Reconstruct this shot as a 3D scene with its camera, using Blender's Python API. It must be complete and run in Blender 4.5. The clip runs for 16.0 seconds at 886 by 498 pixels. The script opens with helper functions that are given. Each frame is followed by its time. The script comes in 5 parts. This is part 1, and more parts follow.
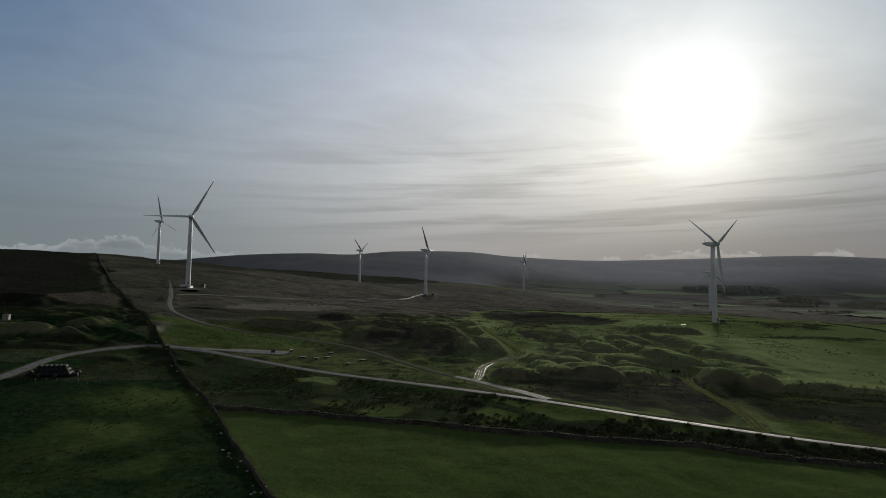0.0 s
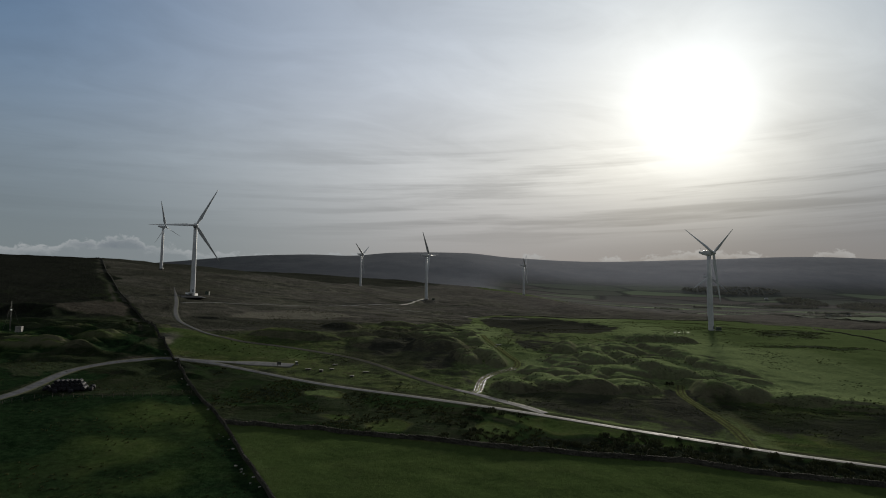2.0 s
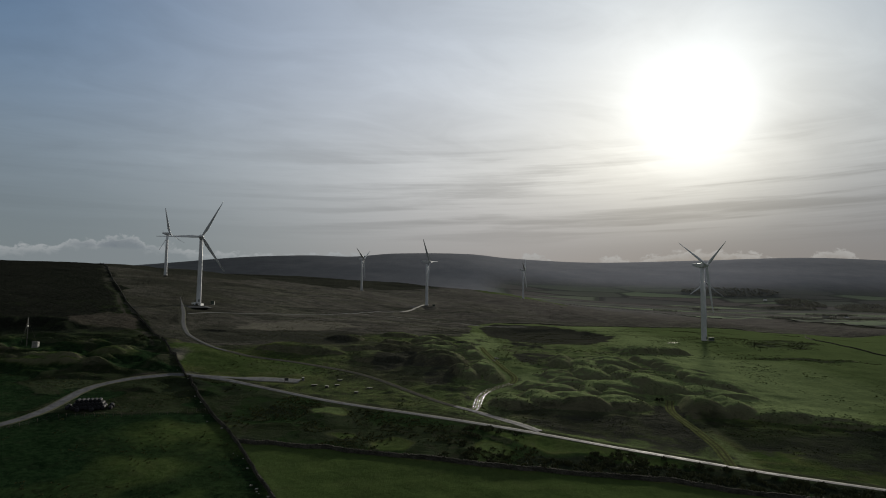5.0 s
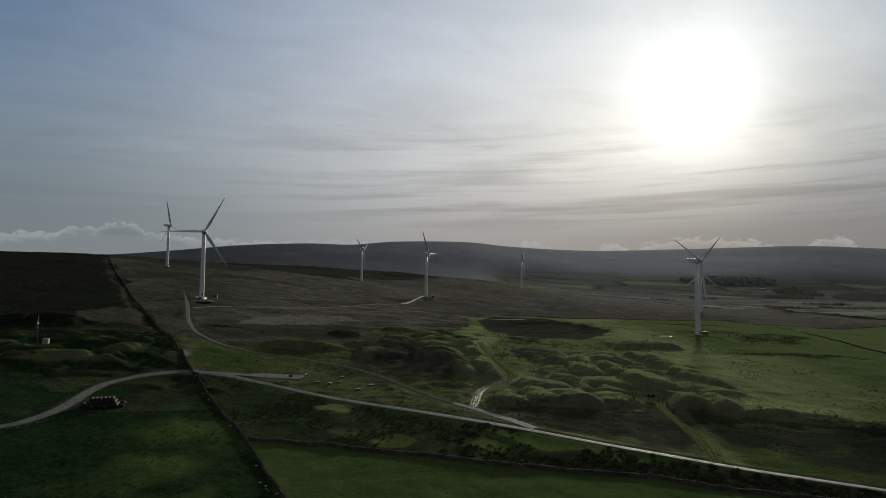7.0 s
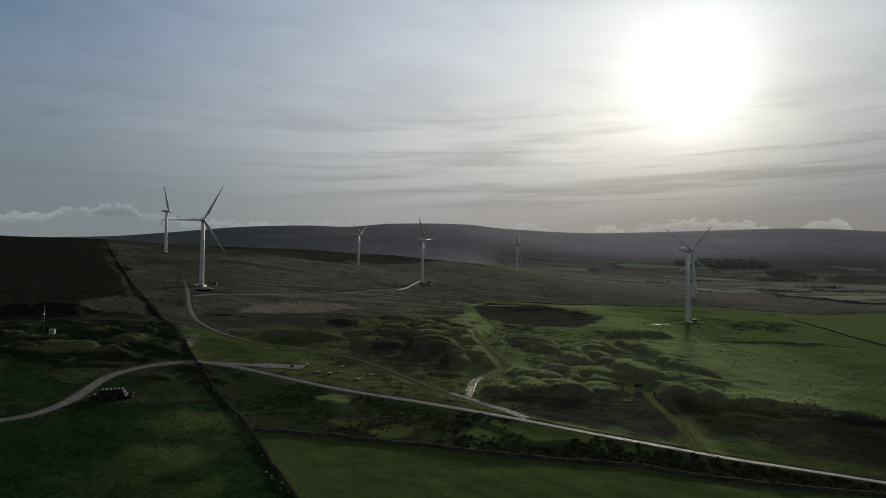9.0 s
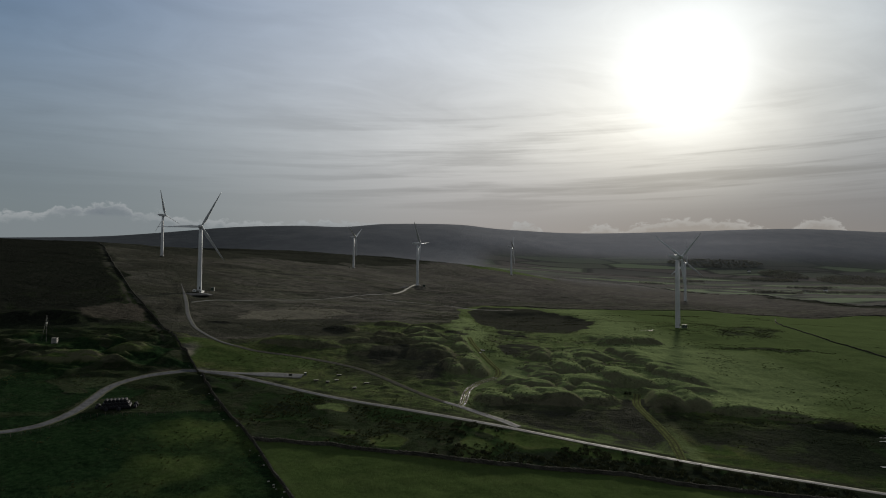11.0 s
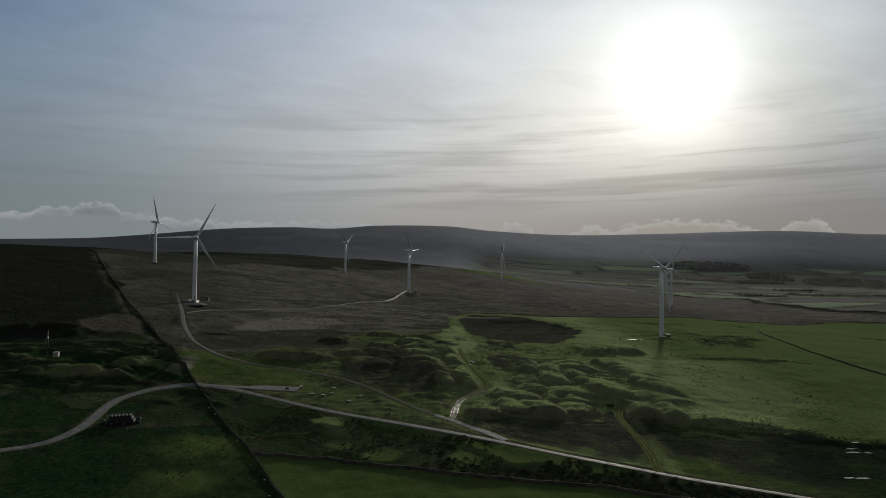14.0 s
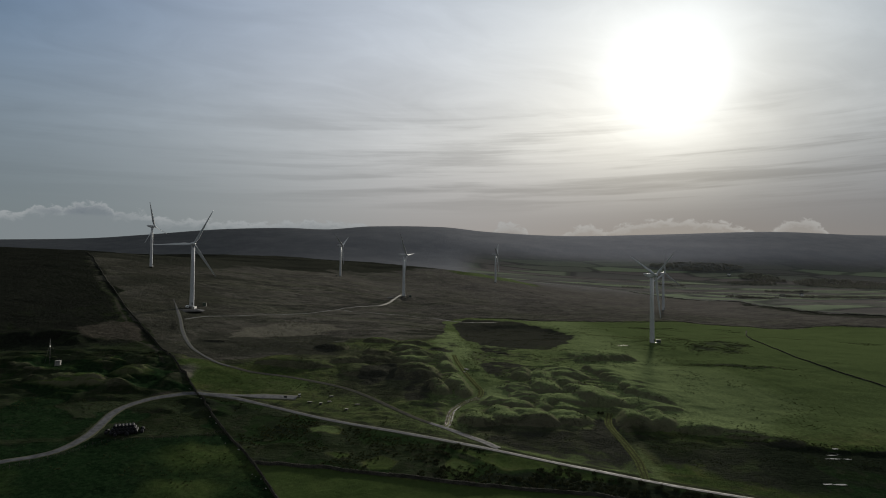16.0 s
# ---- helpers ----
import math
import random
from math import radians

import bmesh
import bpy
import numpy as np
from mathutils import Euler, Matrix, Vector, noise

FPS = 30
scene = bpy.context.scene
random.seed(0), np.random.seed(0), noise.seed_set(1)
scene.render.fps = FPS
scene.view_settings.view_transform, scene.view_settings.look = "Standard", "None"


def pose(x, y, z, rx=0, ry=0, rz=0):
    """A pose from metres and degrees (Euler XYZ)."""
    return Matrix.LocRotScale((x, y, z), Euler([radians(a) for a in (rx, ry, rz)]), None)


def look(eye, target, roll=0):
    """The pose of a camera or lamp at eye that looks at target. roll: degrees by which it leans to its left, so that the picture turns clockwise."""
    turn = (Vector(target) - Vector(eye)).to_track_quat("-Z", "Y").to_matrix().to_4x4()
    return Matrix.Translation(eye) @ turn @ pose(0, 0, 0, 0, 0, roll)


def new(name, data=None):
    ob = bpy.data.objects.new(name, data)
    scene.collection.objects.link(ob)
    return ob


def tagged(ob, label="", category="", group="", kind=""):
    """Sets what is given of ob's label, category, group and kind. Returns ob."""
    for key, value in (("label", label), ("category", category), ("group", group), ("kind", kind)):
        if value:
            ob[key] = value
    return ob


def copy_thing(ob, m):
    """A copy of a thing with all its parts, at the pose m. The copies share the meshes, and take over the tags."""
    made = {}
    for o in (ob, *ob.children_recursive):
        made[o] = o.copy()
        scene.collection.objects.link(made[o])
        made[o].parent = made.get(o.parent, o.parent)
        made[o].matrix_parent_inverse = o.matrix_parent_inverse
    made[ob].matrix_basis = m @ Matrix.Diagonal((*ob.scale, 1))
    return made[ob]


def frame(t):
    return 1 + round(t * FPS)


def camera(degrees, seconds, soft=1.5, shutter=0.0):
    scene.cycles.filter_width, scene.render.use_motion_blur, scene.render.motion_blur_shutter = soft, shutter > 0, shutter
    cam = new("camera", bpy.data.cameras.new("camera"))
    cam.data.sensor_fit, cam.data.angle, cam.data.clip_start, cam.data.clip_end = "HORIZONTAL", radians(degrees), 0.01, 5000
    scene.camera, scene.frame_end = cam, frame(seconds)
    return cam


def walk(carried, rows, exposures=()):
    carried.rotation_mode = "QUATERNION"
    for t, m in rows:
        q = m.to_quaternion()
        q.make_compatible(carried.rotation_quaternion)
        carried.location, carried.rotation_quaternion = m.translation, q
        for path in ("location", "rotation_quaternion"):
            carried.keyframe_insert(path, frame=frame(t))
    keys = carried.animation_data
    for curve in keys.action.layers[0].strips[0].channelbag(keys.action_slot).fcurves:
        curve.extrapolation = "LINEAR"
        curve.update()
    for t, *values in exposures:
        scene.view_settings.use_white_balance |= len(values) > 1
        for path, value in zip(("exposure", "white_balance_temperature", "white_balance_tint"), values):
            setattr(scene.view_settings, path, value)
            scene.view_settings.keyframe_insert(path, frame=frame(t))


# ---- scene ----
cam = camera(71.79, 16.0, soft=1.0)

# seconds, eye (x, y, z), turn to the left, tilt up, lean to the left
PATH = (
    (0, -0.05, -0.01, 40.08, 0.0, 5.307, 0.566),
    (1, -0.17, -4.12, 42.86, 0.007, 5.313, 0.556),
    (2, -0.26, -8.26, 45.63, 0.047, 5.332, 0.548),
    (3, -0.33, -12.41, 48.4, 0.018, 5.288, 0.547),
    (4, -0.37, -16.58, 51.18, 0.056, 5.293, 0.547),
    (6.5, -0.44, -27.05, 58.12, 0.025, 5.192, 0.561),
    (7, -0.45, -29.15, 59.51, -0.034, 4.091, 0.566),
    (7.5, -0.46, -31.25, 60.9, -0.082, 2.942, 0.572),
    (8, -0.48, -33.36, 62.29, -0.154, 2.355, 0.576),
    (8.5, -0.5, -35.46, 63.68, -0.27, 2.348, 0.579),
    (9, -0.52, -37.57, 65.08, -0.408, 2.341, 0.58),
    (11.5, -0.7, -48.1, 72.08, -1.034, 2.284, 0.57),
    (12.5, -0.83, -52.31, 74.89, -1.343, 2.309, 0.567),
    (13.5, -1.0, -56.51, 77.71, -1.629, 2.332, 0.568),
    (14.5, -1.21, -60.71, 80.54, -1.885, 2.329, 0.571),
    (15.5, -1.47, -64.89, 83.38, -2.132, 2.316, 0.569),
    (16, -1.62, -66.97, 84.8, -2.275, 2.328, 0.566),
)


def aim(x, y, z, yaw, pitch, roll):
    """A camera pose from a heading to the left of +y, a tilt up and a lean."""
    yaw, pitch = radians(yaw), radians(pitch)
    ahead = Vector((-math.sin(yaw) * math.cos(pitch), math.cos(yaw) * math.cos(pitch), math.sin(pitch)))
    return look((x, y, z), Vector((x, y, z)) + ahead, roll)


walk(cam, [(t, aim(*row)) for t, *row in PATH])

# ---- light: a low sun behind thin cloud, ahead and to the right ----
SUN_AZ, SUN_EL = radians(22.7), radians(17.25)
SUN_DIR = Vector((math.sin(SUN_AZ) * math.cos(SUN_EL), math.cos(SUN_AZ) * math.cos(SUN_EL), math.sin(SUN_EL)))

sun_data = bpy.data.lights.new("sun", "SUN")
sun_data.energy, sun_data.angle, sun_data.color = 5.6, radians(4.5), (1.0, 0.93, 0.8)
sun = new("sun", sun_data)
sun.matrix_world = look((0, 0, 300), Vector((0, 0, 300)) - SUN_DIR)


class Graph:
    """Short ways to add and join shader nodes."""

    def __init__(self, tree):
        self.tree = tree
        tree.nodes.clear()

    def add(self, kind, values=(), **settings):
        node = self.tree.nodes.new(kind)
        for key, value in settings.items():
            setattr(node, key, value)
        for key, value in dict(values).items():
            self.put(node.inputs[key], value)
        return node

    def put(self, socket, value):
        if isinstance(value, bpy.types.NodeSocket):
            self.tree.links.new(value, socket)
        else:
            socket.default_value = value

    def math(self, operation, a, b=0.0, c=0.0, clamp=False):
        return self.add("ShaderNodeMath", {0: a, 1: b, 2: c}, operation=operation, use_clamp=clamp).outputs[0]

    def vmath(self, operation, a, b=(0, 0, 0)):
        return self.add("ShaderNodeVectorMath", {0: a, 1: b}, operation=operation)

    def span(self, value, a, b, low=0.0, high=1.0, smooth=True):
        return self.add("ShaderNodeMapRange", {0: value, 1: a, 2: b, 3: low, 4: high},
                        interpolation_type="SMOOTHSTEP" if smooth else "LINEAR").outputs[0]

    def mix(self, factor, a, b, blend="MIX"):
        node = self.add("ShaderNodeMix", data_type="RGBA", blend_type=blend)
        for key, value in ((0, factor), (6, a), (7, b)):
            if isinstance(value, tuple) and len(value) == 3:
                value = (*value, 1)
            self.put(node.inputs[key], value)
        return node.outputs[2]

    def noise(self, vector, scale, detail=4.0, rough=0.55, bend=0.0, out=0):
        return self.add("ShaderNodeTexNoise", {"Vector": vector, "Scale": scale, "Detail": detail, "Roughness": rough, "Distortion": bend}).outputs[out]

    def scaled(self, vector, x, y, z, move=(0, 0, 0)):
        return self.add("ShaderNodeMapping", {"Vector": vector, "Location": move, "Scale": (x, y, z)}).outputs[0]


world = bpy.data.worlds.new("sky")
scene.world = world
world.use_nodes = True
g = Graph(world.node_tree)
sky = g.add("ShaderNodeTexSky", sky_type="NISHITA", sun_disc=False, sun_elevation=SUN_EL, sun_rotation=SUN_AZ, altitude=300, dust_density=1.5)
way = g.vmath("NORMALIZE", g.add("ShaderNodeTexCoord").outputs["Generated"]).outputs[0]
xyz = g.add("ShaderNodeSeparateXYZ", {0: way})
up = xyz.outputs[2]
# angle from the sun, in radians
apart = g.math("ARCCOSINE", g.math("MINIMUM", g.vmath("DOT_PRODUCT", way, tuple(SUN_DIR)).outputs["Value"], 0.99999))
bearing = g.math("ARCTAN2", xyz.outputs[0], xyz.outputs[1])
# the high sheet of cloud, seen in perspective
flat = g.vmath("SCALE", way)
g.put(flat.inputs[3], g.math("DIVIDE", 1.0, g.math("ADD", g.math("MAXIMUM", up, 0.0), 0.16)))
sheet = flat.outputs[0]
turned = g.add("ShaderNodeMapping", {"Vector": sheet, "Rotation": (0, 0, radians(-24))}).outputs[0]
broad = g.noise(g.scaled(sheet, 0.8, 1.6, 0.0, (3.1, 1.7, 0)), 1.0, 4.0, 0.5, 0.4)
cirrus = g.noise(g.scaled(turned, 2.4, 4.0, 0.0, (0.3, 5.2, 0)), 1.0, 6.0, 0.6, 1.0)
# light scattered forward through the veil, less where it is thick low in the east
glow = g.math("POWER", 2.71828, g.math("MULTIPLY", apart, -4.5))
halo = g.math("POWER", 2.71828, g.math("MULTIPLY", apart, -1.9))
low_air = g.span(up, 0.06, 0.24)
east = g.math("SUBTRACT", 1.0, g.math("MULTIPLY", g.math("MULTIPLY", g.span(bearing, 0.4, 0.62), g.span(up, 0.36, 0.17)), 0.3))
through_air = g.math("MULTIPLY", low_air, east)
core = g.math("POWER", 2.71828, g.math("MULTIPLY", g.math("POWER", g.math("DIVIDE", apart, 0.078), 2.0), -1.0))
lift = g.span(up, 0.02, 0.45)
thick = g.math("ARCCOSINE", g.math("MINIMUM", g.vmath("DOT_PRODUCT", way, (-0.0504, 0.9379, 0.3429)).outputs["Value"], 0.99999))
thick = g.span(thick, 0.62, 0.0)
total = g.mix(lift, g.mix(g.span(bearing, -0.45, 0.15), (0.183, 0.213, 0.222), g.mix(g.span(bearing, 0.1, 0.5), (0.224, 0.219, 0.219), (0.192, 0.19, 0.194))), (0.058, 0.135, 0.265))
total = g.mix(g.span(up, 0.45, 0.75), total, (0.262, 0.278, 0.288))
for weight, tint in ((g.math("MULTIPLY", glow, through_air), (0.69, 0.59, 0.43)), (g.math("MULTIPLY", halo, through_air), (0.35, 0.37, 0.325)),
                     (thick, (0.175, 0.155, 0.14)), (core, (0.35, 0.42, 0.5))):
    total = g.mix(1.0, total, g.mix(weight, (0.0, 0.0, 0.0), tint), "ADD")
# mottled cirrus above, thin level streaks low over the hills
mottle = g.math("ADD", g.math("MULTIPLY", g.math("SUBTRACT", broad, 0.5), 0.42), g.math("MULTIPLY", g.math("SUBTRACT", cirrus, 0.5), 0.3))
mottle = g.math("MULTIPLY", mottle, g.span(up, 0.1, 0.28))
slope = g.math("ADD", up, g.math("MULTIPLY", bearing, -0.022))
level = g.add("ShaderNodeCombineXYZ", {0: g.math("MULTIPLY", bearing, 3.4), 1: g.math("MULTIPLY", slope, 62.0), 2: 7.3}).outputs[0]
streak = g.noise(level, 1.0, 5.0, 0.55, 0.25)
wisps = g.noise(g.scaled(level, 1.7, 2.6, 1.0), 1.0, 4.0, 0.6, 0.3)
band = g.math("MULTIPLY", g.span(up, 0.085, 0.135), g.span(up, 0.29, 0.2))
streaks = g.math("ADD", g.math("MULTIPLY", g.span(streak, 0.44, 0.66), -0.24), g.math("MULTIPLY", g.math("SUBTRACT", wisps, 0.5), 0.2))
streaks = g.math("MULTIPLY", g.math("MULTIPLY", g.math("ADD", streaks, 0.04), band), g.span(bearing, -0.4, 0.1, 0.25, 1.15))
ripple = g.math("ADD", 1.0, g.math("MULTIPLY", g.math("ADD", mottle, streaks), g.span(core, 0.0, 0.5, 1.0, 0.0)))
veiled = g.vmath("SCALE", total)
g.put(veiled.inputs[3], ripple)
total = veiled.outputs[0]
# heaped clouds just over the skyline: bearing, half width, height of the top
lobes = g.noise(g.add("ShaderNodeCombineXYZ", {0: g.math("MULTIPLY", bearing, 62.0), 1: g.math("MULTIPLY", up, 90.0), 2: 3.4}).outputs[0], 1.0, 5.0, 0.6, 0.3)
top = None
for middle, wide, high in ((-0.535, 0.03, 0.09), (-0.487, 0.034, 0.097), (-0.435, 0.04, 0.088), (-0.44, 0.28, 0.08), (-0.16, 0.13, 0.083), (0.148, 0.03, 0.083), (0.27, 0.04, 0.078), (0.4, 0.095, 0.087), (0.567, 0.03, 0.084)):
    side = g.math("POWER", g.math("ABSOLUTE", g.math("DIVIDE", g.math("SUBTRACT", bearing, middle), wide)), 2.5)
    rise = g.math("SUBTRACT", high, g.math("MULTIPLY", side, 0.013))
    top = rise if top is None else g.math("MAXIMUM", top, rise)
top = g.math("ADD", top, g.math("MULTIPLY", g.math("SUBTRACT", lobes, 0.5), 0.032))
below_top = g.math("SUBTRACT", top, up)
heaps = g.span(below_top, -0.001, 0.005)
rim = g.math("MULTIPLY", heaps, g.span(below_top, 0.016, 0.002))
dusk = g.math("MULTIPLY", g.math("MULTIPLY", g.span(bearing, -0.58, -0.52), g.span(bearing, -0.42, -0.46)), g.math("MULTIPLY", g.span(up, 0.076, 0.082), g.span(below_top, 0.002, 0.008)))
total = g.mix(g.math("MULTIPLY", heaps, 0.7), total, g.mix(g.span(bearing, -0.2, 0.2), (0.205, 0.232, 0.25), (0.25, 0.246, 0.244)))
total = g.mix(g.math("MULTIPLY", rim, g.span(lobes, 0.25, 0.7, 0.25, 0.6)), total, (0.42, 0.435, 0.445))
total = g.mix(g.math("MULTIPLY", dusk, g.span(lobes, 0.3, 0.6, 0.8, 0.35)), total, (0.14, 0.165, 0.195))
# the veil is evenly lit on the side away from the sun
total = g.mix(g.span(apart, 1.05, 1.7), total, (0.255, 0.27, 0.278))
blue = g.add("ShaderNodeBackground", {0: sky.outputs[0], 1: 0.05})
cloud = g.add("ShaderNodeBackground", {0: total, 1: 1.0})
both = g.add("ShaderNodeMixShader", {0: 0.96, 1: blue.outputs[0], 2: cloud.outputs[0]})
g.tree.links.new(both.outputs[0], g.add("ShaderNodeOutputWorld").inputs[0])

# ---- materials ----
def material(name):
    m = bpy.data.materials.new(name)
    m.use_nodes = True
    return m, Graph(m.node_tree)


def finish(g, colour, rough=0.8, bump=None, strength=0.4, distance=0.1, metal=0.0, gloss=0.3, tint=(1.0, 1.0, 1.0), leafy=0.0):
    values = {"Base Color": colour, "Specular Tint": tint, "Roughness": rough, "Metallic": metal, "Specular IOR Level": gloss}
    shader = g.add("ShaderNodeBsdfPrincipled", {k: ((*v, 1) if isinstance(v, tuple) else v) for k, v in values.items()})
    if bump is not None:
        node = g.add("ShaderNodeBump", {"Strength": strength, "Distance": distance, "Height": bump})
        g.tree.links.new(node.outputs[0], shader.inputs["Normal"])
    if leafy:
        lit = g.add("ShaderNodeBsdfTranslucent", {0: colour})
        shader = g.add("ShaderNodeMixShader", {0: leafy, 1: shader.outputs[0], 2: lit.outputs[0]})
    g.tree.links.new(shader.outputs[0], g.add("ShaderNodeOutputMaterial").inputs[0])


def spotted(name, dark, light, scale=3.0, rough=0.8, metal=0.0, gloss=0.3, bump=0.3, distance=0.02, detail=6.0, leafy=0.0):
    """A plain surface with grain and stains at two scales, in the thing's own space."""
    m, g = material(name)
    place = g.add("ShaderNodeTexCoord").outputs["Object"]
    grain = g.noise(place, scale, detail, 0.65)
    stain = g.noise(place, scale * 0.13, 3.0, 0.5)
    colour = g.mix(g.span(g.math("ADD", g.math("MULTIPLY", grain, 0.6), g.math("MULTIPLY", stain, 0.4)), 0.36, 0.64), dark, light)
    finish(g, colour, g.span(stain, 0.3, 0.7, rough - 0.08, min(1.0, rough + 0.08)), grain, bump, distance, metal, gloss, leafy=leafy)
    return m


def ground_material():
    """Pasture, rough grass, moor and mud, by the masks that the land carries, with haze and shade toned in."""
    m, g = material("grassland")
    place = g.add("ShaderNodeNewGeometry").outputs["Position"]
    masks = g.add("ShaderNodeSeparateColor", {0: g.add("ShaderNodeAttribute", attribute_name="zone").outputs["Color"]})
    lush, moor, mud = masks.outputs
    more = g.add("ShaderNodeSeparateColor", {0: g.add("ShaderNodeAttribute", attribute_name="cover").outputs["Color"]})
    growth_shade, far, dry = more.outputs
    xyz = g.add("ShaderNodeSeparateXYZ", {0: place}).outputs
    big = g.noise(place, 0.012, 5.0, 0.6)
    mid = g.noise(place, 0.07, 6.0, 0.62, 0.6)
    small = g.noise(place, 0.55, 6.0, 0.7)
    blades = g.noise(place, 3.5, 4.0, 0.7)
    tuft = g.span(g.math("ADD", g.math("MULTIPLY", small, 0.55), g.math("MULTIPLY", blades, 0.45)), g.span(lush, 0.9, 1.0, 0.38, 0.2), g.span(lush, 0.9, 1.0, 0.64, 0.82))
    grass = g.mix(tuft, (0.0195, 0.03, 0.0085), (0.041, 0.06, 0.0175))
    grass = g.mix(g.math("MULTIPLY", g.span(mid, 0.4, 0.72), g.span(lush, 1.0, 0.7, 0.12, 0.7)), grass, (0.072, 0.073, 0.027))
    # dry: grass vigour, plus light painted on tops and shade left of the wall
    ground_tone = g.math("SUBTRACT", dry, 0.5)
    clump = g.span(g.noise(place, 0.22, 6.0, 0.72, 0.4), 0.53, 0.6)
    grass = g.mix(g.span(ground_tone, 0.0, 0.5), grass, g.mix(tuft, (0.062, 0.079, 0.031), (0.14, 0.168, 0.07)))
    grass = g.mix(g.span(ground_tone, 0.0, -0.35), grass, g.mix(tuft, (0.0035, 0.008, 0.0034), (0.0133, 0.026, 0.0098)))
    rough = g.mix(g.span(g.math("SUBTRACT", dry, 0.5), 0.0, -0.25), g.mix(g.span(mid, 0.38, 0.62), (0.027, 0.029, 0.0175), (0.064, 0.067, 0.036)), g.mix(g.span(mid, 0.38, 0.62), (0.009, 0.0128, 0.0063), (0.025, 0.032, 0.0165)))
    rough = g.mix(g.math("MULTIPLY", tuft, 0.5), rough, (0.02, 0.025, 0.009))
    heath = g.mix(g.span(g.math("ADD", g.math("MULTIPLY", mid, 0.5), g.math("MULTIPLY", big, 0.5)), 0.45, 0.55), (0.037, 0.034, 0.027), (0.073, 0.067, 0.053))
    olive = g.noise(g.scaled(place, 0.7, 1.6, 0.0, (9, 4, 0)), 0.011, 5.0, 0.6, 0.5)
    heath = g.mix(g.math("MULTIPLY", g.span(olive, 0.48, 0.6), 0.55), heath, g.mix(tuft, (0.036, 0.04, 0.023), (0.075, 0.08, 0.044)))
    slant = g.add("ShaderNodeCombineXYZ", {0: xyz[0], 1: g.math("SUBTRACT", xyz[1], g.math("MULTIPLY", xyz[0], 0.4)), 2: 0.0}).outputs[0]
    lines = g.noise(g.scaled(slant, 0.016, 0.085, 0.0), 1.0, 7.0, 0.62, 0.7)
    heath = g.mix(g.math("MULTIPLY", g.span(lines, 0.55, 0.61), 0.4), heath, (0.105, 0.093, 0.068))
    heath = g.mix(g.math("MULTIPLY", g.span(lines, 0.5, 0.44), 0.7), heath, (0.025, 0.0235, 0.0185))
    heath = g.mix(g.span(tuft, 0.0, 0.5, 0.6, 0.0), heath, (0.018, 0.0175, 0.014))
    heath = g.mix(g.span(tuft, 0.6, 1.0, 0.0, 0.55), heath, (0.085, 0.08, 0.06))
    sedge = g.noise(g.scaled(slant, 0.07, 0.3, 0.0, (5, 2, 0)), 1.0, 6.0, 0.72, 0.4)
    heath = g.mix(g.math("MULTIPLY", g.span(sedge, 0.54, 0.6), 0.6), heath, (0.032, 0.029, 0.0235))
    heath = g.mix(g.math("MULTIPLY", g.span(sedge, 0.43, 0.37), 0.5), heath, (0.085, 0.082, 0.06))
    threads = g.noise(g.scaled(slant, 0.05, 0.5, 0.0, (3, 7, 0)), 1.0, 5.0, 0.65, 0.8)
    heath = g.mix(g.math("MULTIPLY", g.span(threads, 0.52, 0.64), 0.8), heath, (0.085, 0.082, 0.062))
    heath = g.mix(g.math("MULTIPLY", g.span(threads, 0.45, 0.34), 0.85), heath, (0.028, 0.0255, 0.021))
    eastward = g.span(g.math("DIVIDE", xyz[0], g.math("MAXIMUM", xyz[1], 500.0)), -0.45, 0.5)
    # moor beyond 520 m grows paler eastward: haze put into its colour
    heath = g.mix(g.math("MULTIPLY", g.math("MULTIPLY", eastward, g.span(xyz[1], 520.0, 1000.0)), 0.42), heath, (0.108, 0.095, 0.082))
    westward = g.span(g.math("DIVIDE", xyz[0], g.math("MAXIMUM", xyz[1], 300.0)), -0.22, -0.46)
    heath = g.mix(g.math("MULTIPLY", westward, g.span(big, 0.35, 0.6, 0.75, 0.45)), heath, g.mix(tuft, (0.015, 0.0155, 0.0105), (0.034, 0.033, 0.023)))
    wobble = g.math("MULTIPLY", g.math("SUBTRACT", g.math("ADD", g.math("MULTIPLY", mid, 0.6), g.math("MULTIPLY", small, 0.4)), 0.5), 1.5)
    colour = g.mix(g.span(g.math("ADD", lush, wobble), 0.3, 0.7), rough, grass)
    # dead-grass brown on steep faces, its tone raised in place of fill in shade
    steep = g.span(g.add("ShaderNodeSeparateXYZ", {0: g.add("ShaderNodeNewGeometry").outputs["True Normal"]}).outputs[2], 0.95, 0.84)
    colour = g.mix(g.math("MULTIPLY", g.math("MULTIPLY", g.math("MULTIPLY", steep, g.span(ground_tone, -0.25, 0.0)), g.span(xyz[1], 900.0, 500.0)), g.span(mid, 0.3, 0.6, 0.3, 0.75)), colour, (0.076, 0.068, 0.043))
    colour = g.mix(g.math("MULTIPLY", clump, g.span(lush, 0.95, 0.5, 0.1, 0.55)), colour, (0.026, 0.025, 0.016))
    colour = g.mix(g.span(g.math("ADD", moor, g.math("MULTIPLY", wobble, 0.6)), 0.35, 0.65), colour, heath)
    # far hills: paler grey towards the east, standing in for haze
    hazed_hills = g.mix(eastward, g.mix(g.span(big, 0.4, 0.62), (0.046, 0.049, 0.05), (0.054, 0.057, 0.057)), g.mix(g.span(big, 0.4, 0.62), (0.212, 0.207, 0.202), (0.224, 0.218, 0.212)))
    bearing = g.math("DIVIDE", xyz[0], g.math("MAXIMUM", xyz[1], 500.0))
